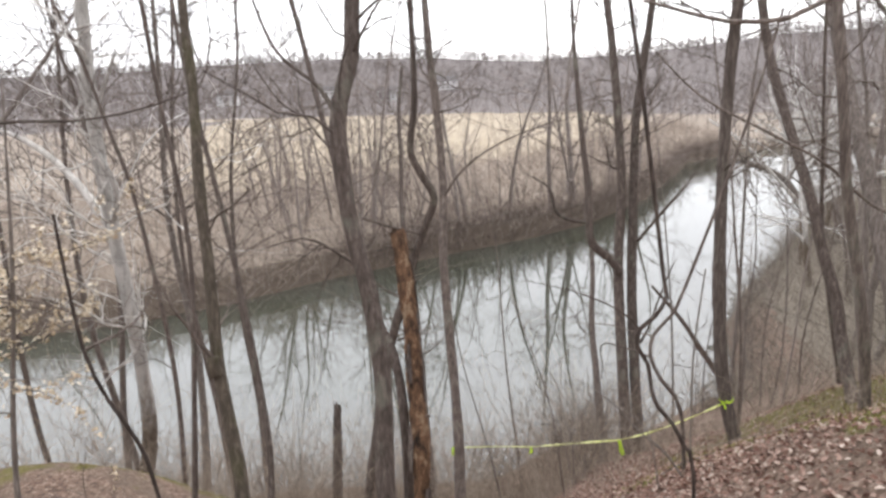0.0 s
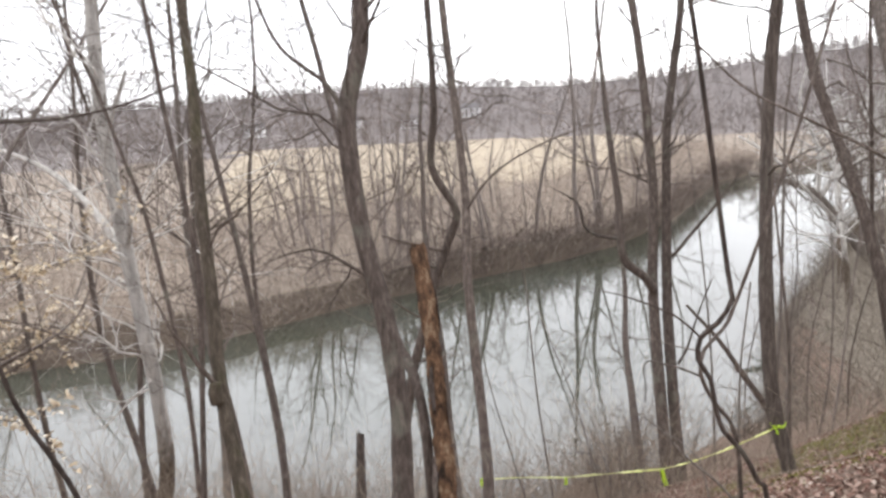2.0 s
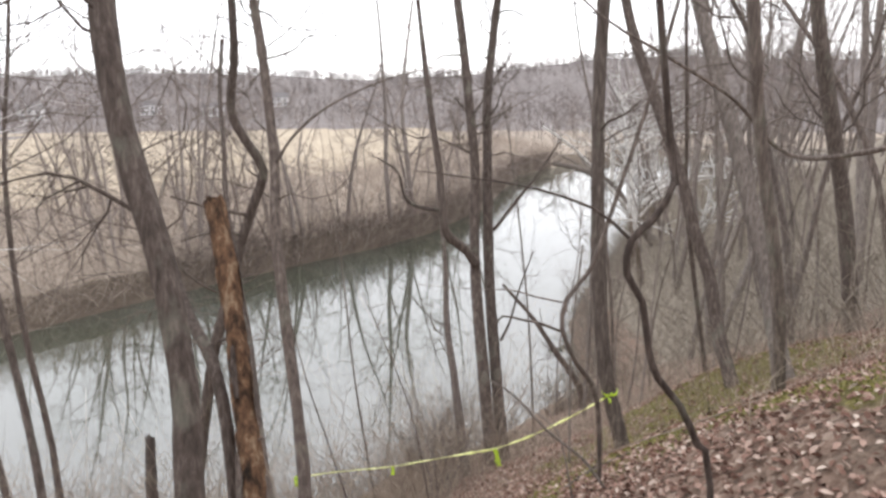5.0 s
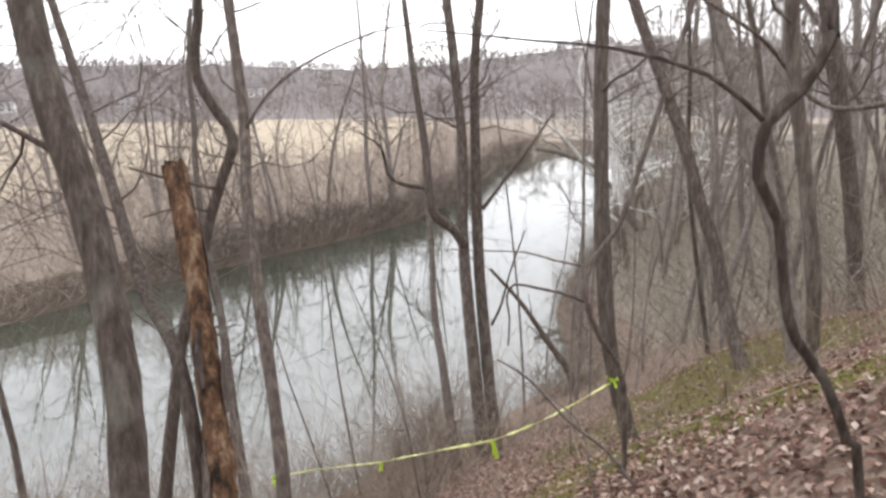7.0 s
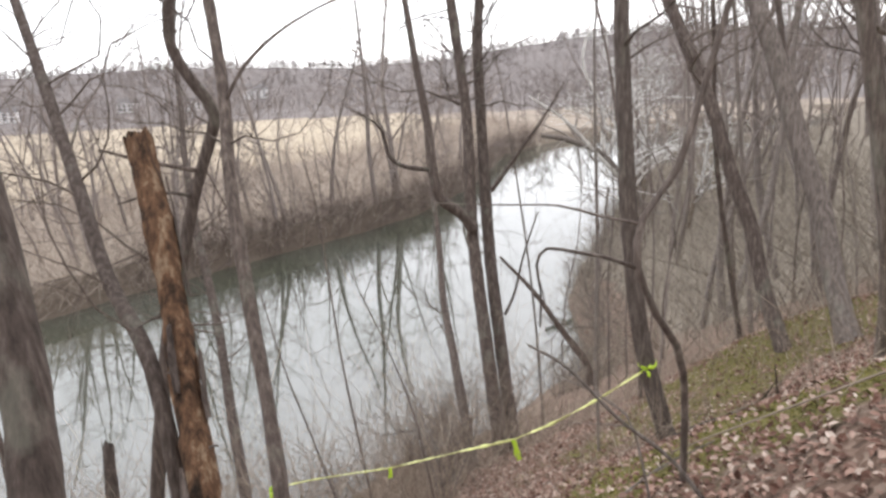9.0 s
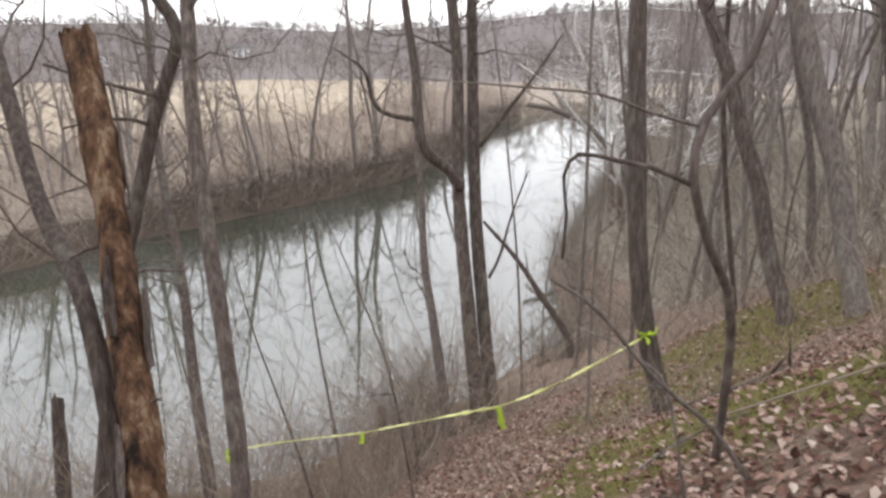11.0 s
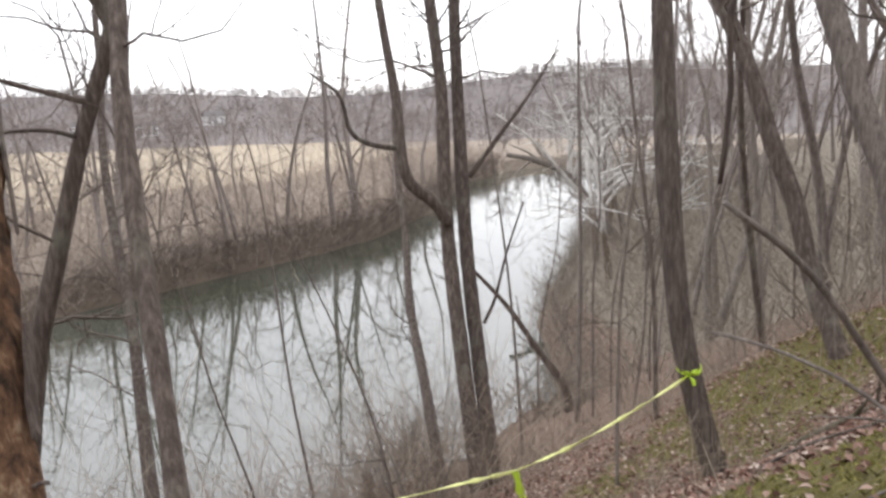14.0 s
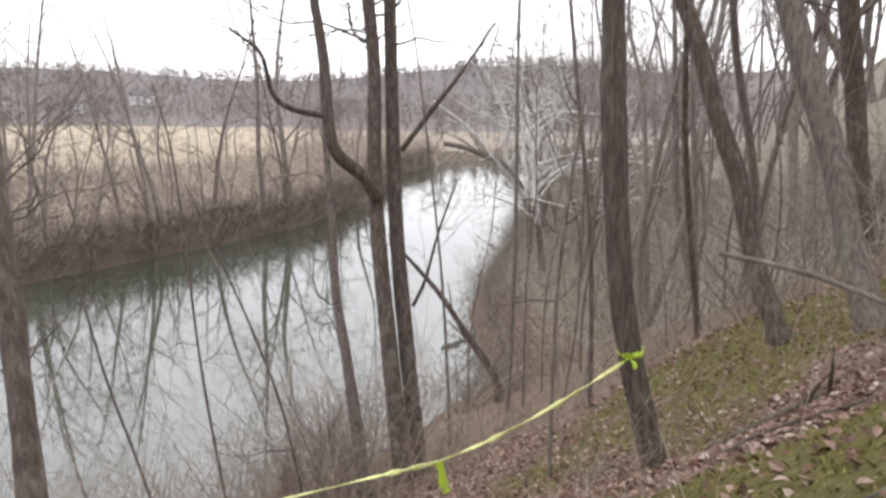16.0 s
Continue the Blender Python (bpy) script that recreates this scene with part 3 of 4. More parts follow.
near_tree([(8.15, 19.9, 1.6), (8.35, 20.13, 5.71), (8.4, 20.37, 10.6)], 0.06, 0.025, 10, BARK_PALE, "thin pale sapling near the water", 26, n_limbs=6, limb_len=1.3)
near_tree([(4.02, 11.2, 5.7), (3.95, 11.1, 6.8), (3.9, 10.97, 7.8)], 0.022, 0.012, 3.2, BARK_PALE, "thin pale sapling beside the tape", 27, n_limbs=4, limb_len=0.8)


def snag():
    """The broken standing dead trunk."""
    foot = (-0.38, 8.2)
    g = ground_z(*foot)
    base = np.array((*foot, g))
    thing = tree_thing("broken dead trunk with rotten orange-brown wood", name="dead_snag", category="dead tree")
    thing.location = base
    pts = spline([(-0.38, 8.2, g - 0.3), (-0.40, 8.5, 7.22), (-0.41, 8.66, 7.61), (-0.46, 8.87, 8.14), (-0.50, 9.14, 8.82), (-0.58, 9.42, 9.52), (-0.66, 9.64, 10.02)], 0.08)
    k = np.linspace(0, 1, len(pts))
    rad = 0.122 - 0.022 * k
    rad = rad * (1 + 0.06 * np.sin(k * 23) + 0.5 * np.exp(-k * 18))
    me = tube_mesh("trunk", pts - base, rad, ROTTEN, 22, 0.10, 5)
    r = np.random.RandomState(4)
    top = pts[-1] - base
    for v in me.vertices:   # splintered top
        if v.co.z > top[2] - 0.13:
            v.co.z += r.uniform(-0.14, 0.10)
    part("trunk", me, thing)
    n = len(pts)
    # curled plates of old bark that still cling to the wood: from, to (shares of the height), middle angle, half width
    for k0, k1, mid, half in ((0.72, 0.93, 0.15, 0.45), (0.50, 0.62, -0.25, 0.35), (0.30, 0.44, -2.6, 0.4), (0.56, 0.68, -1.9, 0.22), (0.12, 0.24, -0.9, 0.4)):
        vs, fs = [], []
        rows, cols = 9, 6
        for side in (0, 1):
            for i in range(rows):
                q = int((n - 1) * (k0 + (k1 - k0) * i / (rows - 1)))
                w = half * (0.55 + 0.45 * math.sin(math.pi * (i + 0.6) / rows)) * r.uniform(0.8, 1.1)
                for j in range(cols):
                    a = mid + w * (2 * j / (cols - 1) - 1)
                    d = rad[q] * 1.05 + 0.008 + 0.012 * side + 0.012 * abs(2 * j / (cols - 1) - 1) + r.uniform(-0.003, 0.003)
                    vs.append(pts[q] - base + np.array((math.cos(a) * d, math.sin(a) * d, r.uniform(-0.02, 0.02))))
        h = rows * cols
        for i in range(rows - 1):
            for j in range(cols - 1):
                a, b, c, d = i * cols + j, i * cols + j + 1, (i + 1) * cols + j + 1, (i + 1) * cols + j
                fs += [(d, c, b, a), (a + h, b + h, c + h, d + h)]
        rim = list(range(cols)) + [i * cols + cols - 1 for i in range(1, rows)] + [(rows - 1) * cols + j for j in range(cols - 2, -1, -1)] + [i * cols for i in range(rows - 2, 0, -1)]
        fs += [(a, b, b + h, a + h) for a, b in zip(rim, rim[1:] + rim[:1])]
        bark = bpy.data.meshes.new("bark_plate")
        bark.from_pydata([tuple(p) for p in vs], [], fs)
        bark.materials.append(BARK_DARK)
        part("bark_plate", bark, thing, "dark loose bark")
    for kq, way, size in ((0.70, (-0.9, -0.1, -0.35), 0.20), (0.45, (0.8, -0.4, 0.3), 0.10), (0.58, (-0.6, -0.7, 0.4), 0.07)):
        p = pts[int((n - 1) * kq)] - base
        way = np.array(way)
        line = spline([p, p + way * 0.1, p + way * (0.1 + size * 0.5) + np.array((0, 0, 0.01)), p + way * (0.1 + size)], 0.03)
        part("broken_branch", tube_mesh("broken_branch", line, np.linspace(0.018, 0.007, len(line)), BARK_DARK, 8, 0.1, 9), thing, "short broken dead branch")


snag()


def stub(x, y, h, r0, label, lean=(0.0, 0.0)):
    g = ground_z(x, y)
    thing = tagged(new("broken_stub"), label, "tree stump")
    thing.location = (x, y, g)
    pts = spline([(0, 0, -0.3), (lean[0] * 0.3, lean[1] * 0.3, h * 0.3), (lean[0] * 0.7, lean[1] * 0.7, h * 0.7), (*lean, h)], 0.1)
    me = tube_mesh("trunk", pts, np.linspace(r0, r0 * 0.55, len(pts)), BARK_DARK, 12, 0.1, 3)
    rr = np.random.RandomState(2)
    for v in me.vertices:
        if v.co.z > h - 0.12:
            v.co.z += rr.uniform(-0.2, 0.15)
    part("trunk", me, thing)


stub(-2.6, 14.4, 3.2, 0.15, "short broken dead trunk on the lower slope", (0.1, 0.5))
stub(3.35, 21.2, 0.6, 0.2, "low rotten stump at the water's edge")

# ---- saplings, vines and dead branches beside the path ----
near_tree([(1.5, 3.95, 9.0), (1.44, 3.95, 9.68), (1.38, 3.95, 9.84), (1.30, 3.95, 10.00), (1.21, 3.95, 10.11), (1.17, 3.95, 10.22), (1.14, 3.95, 10.38), (1.08, 3.95, 10.48), (1.09, 3.95, 10.59), (1.17, 3.95, 10.66), (1.23, 3.95, 10.77), (1.21, 3.95, 10.9)], 0.0135, 0.010, 4.5, VINE, "crooked dark sapling with a double bend", 31, flare=1.2, start=0.8, n_limbs=2, limb_len=0.8, limb_twigs=False,
          limbs=[([(1.09, 3.95, 10.59), (0.98, 4.0, 10.69), (0.81, 4.1, 10.75), (0.68, 4.2, 10.77), (0.45, 4.3, 10.80)], 0.0065, 0.0015)], name="crooked_sapling")
near_tree([(2.42, 6.85, 8.2), (2.25, 6.6, 8.78), (2.0, 6.45, 9.18), (1.87, 6.4, 9.45), (1.90, 6.41, 9.66), (2.06, 6.45, 9.82), (2.17, 6.45, 10.07)], 0.021, 0.011, 4.2, BARK, "forked grey sapling with long level side branches", 32, flare=1.2, n_limbs=0, limb_twigs=False,
          limbs=[([(1.86, 6.4, 9.44), (1.72, 6.42, 9.50), (1.59, 6.45, 9.53), (1.47, 6.5, 9.55), (1.43, 6.53, 9.47), (1.46, 6.56, 9.33), (1.46, 6.58, 9.15)], 0.010, 0.005),
                 ([(1.89, 6.41, 9.64), (1.67, 6.41, 9.70), (1.49, 6.41, 9.76), (1.19, 6.41, 9.79), (0.85, 6.5, 9.82)], 0.007, 0.002)], name="forked_sapling")
near_tree([(-1.15, 2.67, 9.6), (-1.20, 2.67, 10.37), (-1.26, 2.67, 10.63), (-1.35, 2.67, 10.80), (-1.42, 2.67, 11.01), (-1.45, 2.67, 11.35), (-1.46, 2.67, 11.55)], 0.013, 0.006, 2.2, VINE, "thin dark sapling bending over the slope", 33, flare=1.2, n_limbs=3, limb_len=0.5, name="thin_sapling")
near_tree([(1.9, 10.9, 5.5), (1.7, 11.1, 6.4), (1.5, 11.4, 7.2)], 0.016, 0.006, 2.6, BARK_DARK, "thin leaning sapling on the bank", 35, flare=1.2, n_limbs=4, limb_len=0.7, name="thin_sapling")
near_tree([(0.9, 12.6, 4.2), (0.6, 13.0, 5.4), (0.3, 13.4, 6.4)], 0.022, 0.008, 3.2, BARK_DARK, "thin leaning sapling on the bank", 36, flare=1.2, n_limbs=4, limb_len=0.8, name="thin_sapling")
near_tree([(5.4, 12.6, 5.8), (5.35, 12.7, 7.4), (5.2, 12.9, 9.2)], 0.03, 0.012, 6.5, BARK, "thin grey sapling below the crest", 37, flare=1.2, n_limbs=6, limb_len=1.1, name="thin_sapling")
near_tree([(7.9, 13.6, 5.4), (7.5, 13.5, 7.0), (7.2, 13.4, 8.2), (6.9, 13.2, 9.4)], 0.05, 0.02, 8, BARK_DARK, "slim dark tree leaning beyond the crest", 38, n_limbs=7, limb_len=1.4)
near_tree([(10.2, 11.6, 7.6), (10.1, 11.7, 9.4), (10.0, 11.8, 11.0)], 0.06, 0.03, 10, BARK_PALE, "slim pale tree beyond the crest", 39, n_limbs=7, limb_len=1.6)


def dead_branch(name, line, r0, r1, mat, label, twigs=3, seed=0):
    r = np.random.RandomState(seed)
    pts = spline(line, 0.06)
    base = pts[0].copy()
    thing = tagged(new(name), label, "branch")
    thing.location = base
    part("stem", tube_mesh("stem", pts - base, np.linspace(r0, r1, len(pts)), mat, 9, 0.07, seed), thing)
    for i in range(twigs):
        q = int(len(pts) * r.uniform(0.35, 0.95))
        d = pts[min(q + 1, len(pts) - 1)] - pts[q - 1]
        segs = []
        grow(segs, r, pts[q] - base, d / np.linalg.norm(d) + r.randn(3) * 0.5, r.uniform(0.25, 0.6) * max(1, r0 * 14), r1 * 0.7, 0)
        v, f = cones(segs, 5)
        part("twig", quick_mesh("twig", v, f, mat), thing)
    return thing


gz = ground_z
dead_branch("leaning_dead_branch", [(2.25, 6.35, gz(2.25, 6.35) - 0.05), (2.06, 6.4, 8.44), (1.78, 6.4, 8.70), (1.52, 6.4, 9.0), (1.33, 6.4, 9.14)], 0.012, 0.006, BARK_PALE, "weathered grey dead branch leaning from the slope", 1, 41)
dead_branch("bent_stick", [(2.05, 6.5, gz(2.05, 6.5) - 0.05), (1.95, 6.55, 8.52), (1.88, 6.6, 8.65), (1.77, 6.75, 8.72), (1.68, 6.87, 8.74)], 0.008, 0.004, BARK_PALE, "thin pale bent stick rising from the leaves", 0, 42)
dead_branch("leaning_log", [(9.3, 22.5, gz(9.3, 22.5) - 0.1), (9.12, 22.5, 1.87), (8.29, 22.5, 3.11), (7.5, 22.5, 4.29), (6.52, 22.5, 5.43)], 0.13, 0.04, BARK, "dead trunk leaning out over the river", 5, 43)
dead_branch("fallen_tree", [(27.6, 48, gz(27.6, 48) - 0.3), (26.06, 48, 0.6), (23.91, 48, 3.01), (22.26, 48, 5.11), (19.91, 48, 6.2), (18.01, 48, 6.64)], 0.42, 0.14, BARK_PALE, "pale trunk fallen out across the river", 6, 44)
for line, sd in (([(24.3, 48, 2.6), (21.5, 47, 5.2), (19.0, 46.5, 7.6), (16.5, 46, 9.2)], 63), ([(22.5, 48, 4.9), (23.5, 47, 7.5), (25.5, 46.5, 8.6), (29.0, 46, 8.4)], 64), ([(22.3, 48, 5.1), (22.0, 47.5, 8.0), (20.5, 47, 11.0), (20.8, 46.5, 13.5)], 65), ([(24.0, 48, 3.0), (26.0, 47, 5.0), (29.5, 46.5, 5.6), (33.0, 46, 5.0)], 66)):
    dead_branch("white_bough", line, 0.16, 0.05, BARK_WHITE, "white forked bough of the fallen tree over the river", 9, sd)
dead_branch("fallen_log", [(4.35, 9.62, gz(4.35, 9.62) + 0.02), (4.55, 9.5, gz(4.55, 9.5) + 0.03), (4.8, 9.42, gz(4.8, 9.42) + 0.03), (5.05, 9.3, gz(5.05, 9.3) + 0.02)], 0.035, 0.028, BARK_MOSSY, "weathered log lying in the leaves", 2, 45)
dead_branch("fallen_branch", [(3.3, 8.6, gz(3.3, 8.6) + 0.02), (3.7, 8.55, gz(3.7, 8.55) + 0.05), (4.2, 8.3, gz(4.2, 8.3) + 0.03), (4.6, 8.25, gz(4.6, 8.25) + 0.03)], 0.011, 0.005, BARK, "thin bare branch lying on the moss", 3, 46)
dead_branch("fallen_branch", [(2.2, 7.3, gz(2.2, 7.3) + 0.01), (2.5, 7.25, gz(2.5, 7.25) + 0.04), (2.8, 7.1, gz(2.8, 7.1) + 0.02)], 0.009, 0.004, BARK_PALE, "thin bare branch lying on the moss", 3, 47)
dead_branch("fallen_branch", [(3.4, 6.2, gz(3.4, 6.2) + 0.02), (3.0, 6.5, gz(3.0, 6.5) + 0.05), (2.6, 6.75, gz(2.6, 6.75) + 0.16), (2.4, 6.95, gz(2.4, 6.95) + 0.2)], 0.009, 0.004, STALK, "pale thin stick arching over the leaves", 1, 48)
dead_branch("broken_limb", [(3.4, 17.5, gz(3.4, 17.5)), (3.9, 18.0, gz(3.9, 18) + 0.3), (4.6, 18.8, gz(4.6, 18.8) + 0.9)], 0.05, 0.02, BARK_DARK, "dark broken limb lying on the bank", 4, 49)


def overhanging(line, r0, r1, seed, label):
    """A bough of a tree that stands behind the path."""
    r = np.random.RandomState(seed)
    pts = spline(line, 0.06)
    base = pts[0].copy()
    thing = tagged(new("bare_bough"), label, "branch")
    thing.location = base
    part("stem", tube_mesh("stem", pts - base, np.linspace(r0, r1, len(pts)), TWIG, 8, 0.06, seed), thing)
    for i in range(5):
        q = int(len(pts) * r.uniform(0.3, 0.95))
        d = pts[min(q + 1, len(pts) - 1)] - pts[q - 1]
        segs = []
        grow(segs, r, pts[q] - base, d / np.linalg.norm(d) + r.randn(3) * 0.5, r.uniform(0.3, 0.9), r0 * 0.3, 1)
        v, f = cones(segs, 5)
        part("twig", quick_mesh("twig", v, f, TWIG), thing)


# a tree right of the path, whose boughs hang over it
near_tree([(5.2, 4.2, 10.0), (5.2, 4.3, 12.0), (5.1, 4.5, 14.0)], 0.14, 0.08, 11, BARK, "grey-brown tree with long boughs beside the path", 50, n_limbs=10,
          limbs=[([(5.15, 4.35, 12.2), (4.3, 4.2, 12.6), (3.0, 3.9, 12.7), (1.79, 3.55, 12.32), (1.60, 3.5, 12.24), (1.32, 3.5, 12.23), (0.93, 3.5, 12.33)], 0.03, 0.008),
                 ([(5.1, 4.6, 11.0), (5.0, 6.5, 10.7), (4.9, 8.0, 10.45), (4.16, 8.0, 11.01), (3.46, 8.0, 11.39), (2.76, 8.0, 11.77), (2.13, 8.0, 12.37)], 0.035, 0.008)])
near_tree([(-4.6, 6.2, 7.2), (-4.5, 6.0, 9.5), (-4.4, 5.8, 11.6)], 0.06, 0.03, 8, BARK_DARK, "slim dark tree with level boughs beside the path", 51,
          limbs=[([(-4.4, 5.8, 11.4), (-3.6, 5.6, 11.74), (-2.67, 5.5, 11.78), (-2.20, 5.5, 11.86), (-1.89, 5.5, 11.96)], 0.018, 0.006),
                 ([(-4.45, 5.9, 10.6), (-3.9, 5.7, 10.4), (-3.3, 5.6, 10.35), (-2.7, 5.6, 10.1)], 0.012, 0.005)])
near_tree([(-3.4, 8.4, 6.0), (-3.3, 8.7, 8.0), (-3.3, 9.1, 10.0), (-3.6, 9.4, 12.0)], 0.04, 0.02, 9, BARK_DARK, "slim dark tree leaning downhill", 52)
near_tree([(-2.7, 9.6, 5.2), (-2.75, 10.0, 7.0), (-3.2, 10.6, 9.5), (-3.8, 11.2, 12.0)], 0.05, 0.025, 10, BARK, "slim grey tree leaning downhill", 53)
near_tree([(-4.9, 12.0, 4.6), (-5.0, 12.4, 7.0), (-5.5, 12.8, 10.0)], 0.05, 0.025, 10, BARK_DARK, "slim dark tree leaning downhill", 54)
near_tree([(1.7, 16.4, 2.3), (1.4, 16.9, 5.0), (1.2, 17.3, 8.0)], 0.03, 0.012, 8, BARK, "thin tree by the water", 55, n_limbs=6, limb_len=1.2)
near_tree([(6.0, 18.2, 3.0), (5.9, 18.5, 6.0), (5.6, 18.9, 9.5)], 0.035, 0.012, 9, BARK_PALE, "thin pale tree by the water", 56, n_limbs=6, limb_len=1.2)


def beech_leaves():
    """The dry leaves that a young beech keeps through winter."""
    r = np.random.RandomState(61)
    foot = (-3.6, 5.3)
    g = gz(*foot)
    base = np.array((*foot, g))
    thing = tagged(new("young_beech"), "young beech holding pale dry winter leaves", "tree")
    thing.location = base
    pts = spline([(-3.6, 5.3, g - 0.2), (-3.55, 5.4, g + 1.4), (-3.4, 5.5, g + 2.8), (-3.3, 5.6, g + 4.3)], 0.1)
    part("trunk", tube_mesh("trunk", pts - base, np.linspace(0.03, 0.008, len(pts)), BARK_PALE, 9, 0.05, 3), thing)
    segs, spots = [], []
    for i in range(16):
        q = pts[int(len(pts) * r.uniform(0.40, 0.74))] - base
        a = r.uniform(0, 2 * math.pi)
        k = len(segs)
        grow(segs, r, q, (math.cos(a), math.sin(a), 0.05), r.uniform(0.6, 1.1), 0.008, 1, up=0.03, kids=(3, 5))
        spots += segs[k:]
    v, f = cones(segs, 4)
    tagged(part("crown", quick_mesh("crown", v, f, TWIG), thing), kind="stuff")
    s = np.array(spots)
    s = s[r.randint(0, len(s), 2600)]
    p = s[:, :3] + (s[:, 3:6] - s[:, :3]) * r.rand(len(s), 1) + r.randn(len(s), 3) * 0.02
    vv, ff = leaf_quads(p, r, 0.016, 0.030, flat=0.2)
    tagged(part("leaves", quick_mesh("leaves", vv, ff, PALE_LEAF), thing, "pale tan dry leaves"), kind="stuff")


def leaf_shape():
    return np.array([(0, -1, 0), (-0.55, -0.25, 0.22), (-0.42, 0.45, 0.16), (0, 1, -0.1), (0.42, 0.45, 0.18), (0.55, -0.25, 0.2), (0, 0, 0.0)]), np.array([(0, 6, 1), (1, 6, 2), (2, 6, 3), (3, 6, 4), (4, 6, 5), (5, 6, 0)])


def leaf_quads(p, r, small, large, flat=0.75):
    n = len(p)
    shape, tri = leaf_shape()
    size = r.uniform(small, large, n)
    up = r.randn(n, 3) * (1 - flat)
    up[:, 2] += 1
    up /= np.linalg.norm(up, axis=1, keepdims=True)
    t = r.randn(n, 3)
    t -= up * (t * up).sum(1, keepdims=True)
    t /= np.linalg.norm(t, axis=1, keepdims=True)
    b = np.cross(up, t)
    curl = r.uniform(0.3, 2.2, n)
    v = p[:, None] + size[:, None, None] * (shape[None, :, 0:1] * b[:, None] + shape[None, :, 1:2] * t[:, None] + curl[:, None, None] * shape[None, :, 2:3] * up[:, None])
    return v.reshape(-1, 3), (np.arange(n)[:, None, None] * 7 + tri[None]).reshape(-1, 3)


beech_leaves()


# ---- yellow barrier tape ----
def ribbon(line, width, mat, twist, face=None, seed=0, thick=0.0025):
    r = np.random.RandomState(seed)
    pts = spline(line, 0.03)
    t = np.gradient(pts, axis=0)
    t /= np.linalg.norm(t, axis=1, keepdims=True)
    side = np.cross(t, (0, 0, 1))
    side /= np.maximum(np.linalg.norm(side, axis=1, keepdims=True), 1e-6)
    up = np.cross(side, t)
    k = np.linspace(0, 1, len(pts))
    a = twist(k)
    w = np.cos(a)[:, None] * up + np.sin(a)[:, None] * side
    if face:
        w = np.array(face)[None] * np.ones((len(pts), 1)) + 0.25 * np.sin(9 * k)[:, None] * np.array((0, 1.0, 0))[None]
    nrm = np.cross(t, w)
    half = width / 2 * (0.5 + 0.5 * np.abs(np.sin(9 * k * math.pi + seed)) + 0.15 * np.sin(41 * k + seed))[:, None]
    ring = np.stack([pts + w * half + nrm * thick, pts + nrm * thick * 2.5, pts - w * half + nrm * thick, pts - w * half - nrm * thick, pts + nrm * thick * 0.5, pts + w * half - nrm * thick], 1)
    n = len(pts)
    q = np.arange(6)
    f = (np.arange(n - 1)[:, None, None] * 6 + np.stack([q, (q + 1) % 6, 6 + (q + 1) % 6, 6 + q], 1)[None]).reshape(-1, 4)
    return quick_mesh("strand", ring.reshape(-1, 3), f, mat)


tape = tagged(new("barrier_tape"), "yellow barrier tape strung sagging between two trees", "tape")
T_A, T_E, T_B, T_C = (0.10, 10.32, 6.44), (1.23, 10.4, 6.39), (2.61, 10.4, 6.47), (4.14, 10.36, 7.05)
part("strand", ribbon([T_A, (0.5, 10.38, 6.42), T_E], 0.018, TAPE, lambda k: 1.2 + 5 * k, seed=1), tape)
part("strand", ribbon([T_E, (1.93, 10.4, 6.435), T_B], 0.036, TAPE, lambda k: 0.5 + 2.2 * k + 0.5 * np.sin(9 * k), seed=2), tape)
part("strand", ribbon([T_B, (3.10, 10.4, 6.595), (3.6, 10.4, 6.78), T_C], 0.034, TAPE, lambda k: 0.2 + 9 * k, seed=3), tape)
part("tail", ribbon([T_B, (2.63, 10.39, 6.40), (2.64, 10.38, 6.32), (2.67, 10.38, 6.23)], 0.075, GREENTAPE, lambda k: 1.5 + 0.8 * k, (0.95, 0.3, 0.0), 4), tape, "lime tape end hanging down")
part("tail", ribbon([T_E, (1.24, 10.39, 6.35), (1.23, 10.38, 6.29)], 0.05, GREENTAPE, lambda k: 1.5 + 0.6 * k, (0.95, -0.2, 0.0), 5), tape, "lime tape end hanging down")


def wrap(cx, cy, cz, rad, h, mat, turns=1.0, tilt=0.1):
    line = []
    for i in range(int(14 * turns) + 1):
        a = i / 14 * 2 * math.pi
        line.append((cx + rad * math.cos(a), cy + rad * math.sin(a), cz + tilt * math.sin(a) * rad + 0.012 * i / 14))
    return ribbon(line, h, mat, lambda k: 0.15 * np.sin(20 * k), seed=6)


part("loop", wrap(0.09, 10.28, 6.40, 0.088, 0.075, GREENTAPE, 2.0), tape, "lime tape loop round the trunk")
part("loop", wrap(4.26, 10.47, 7.08, 0.100, 0.05, GREENTAPE, 2.0, 0.2), tape, "lime tape loop round the trunk")
for e, s in (((-0.10, -0.06, 0.09), 7), ((0.06, -0.1, 0.1), 8), ((0.02, -0.10, -0.10), 9), ((-0.12, -0.04, -0.02), 10), ((0.13, -0.06, 0.05), 11)):
    p0 = np.array((4.17, 10.35, 7.07))
    part("knot_end", ribbon([p0, p0 + np.array(e) * 0.35 + (0, -0.02, 0.02), p0 + np.array(e) * 0.65], 0.035, GREENTAPE, lambda k: 1.0 + 2 * k, seed=s), tape)


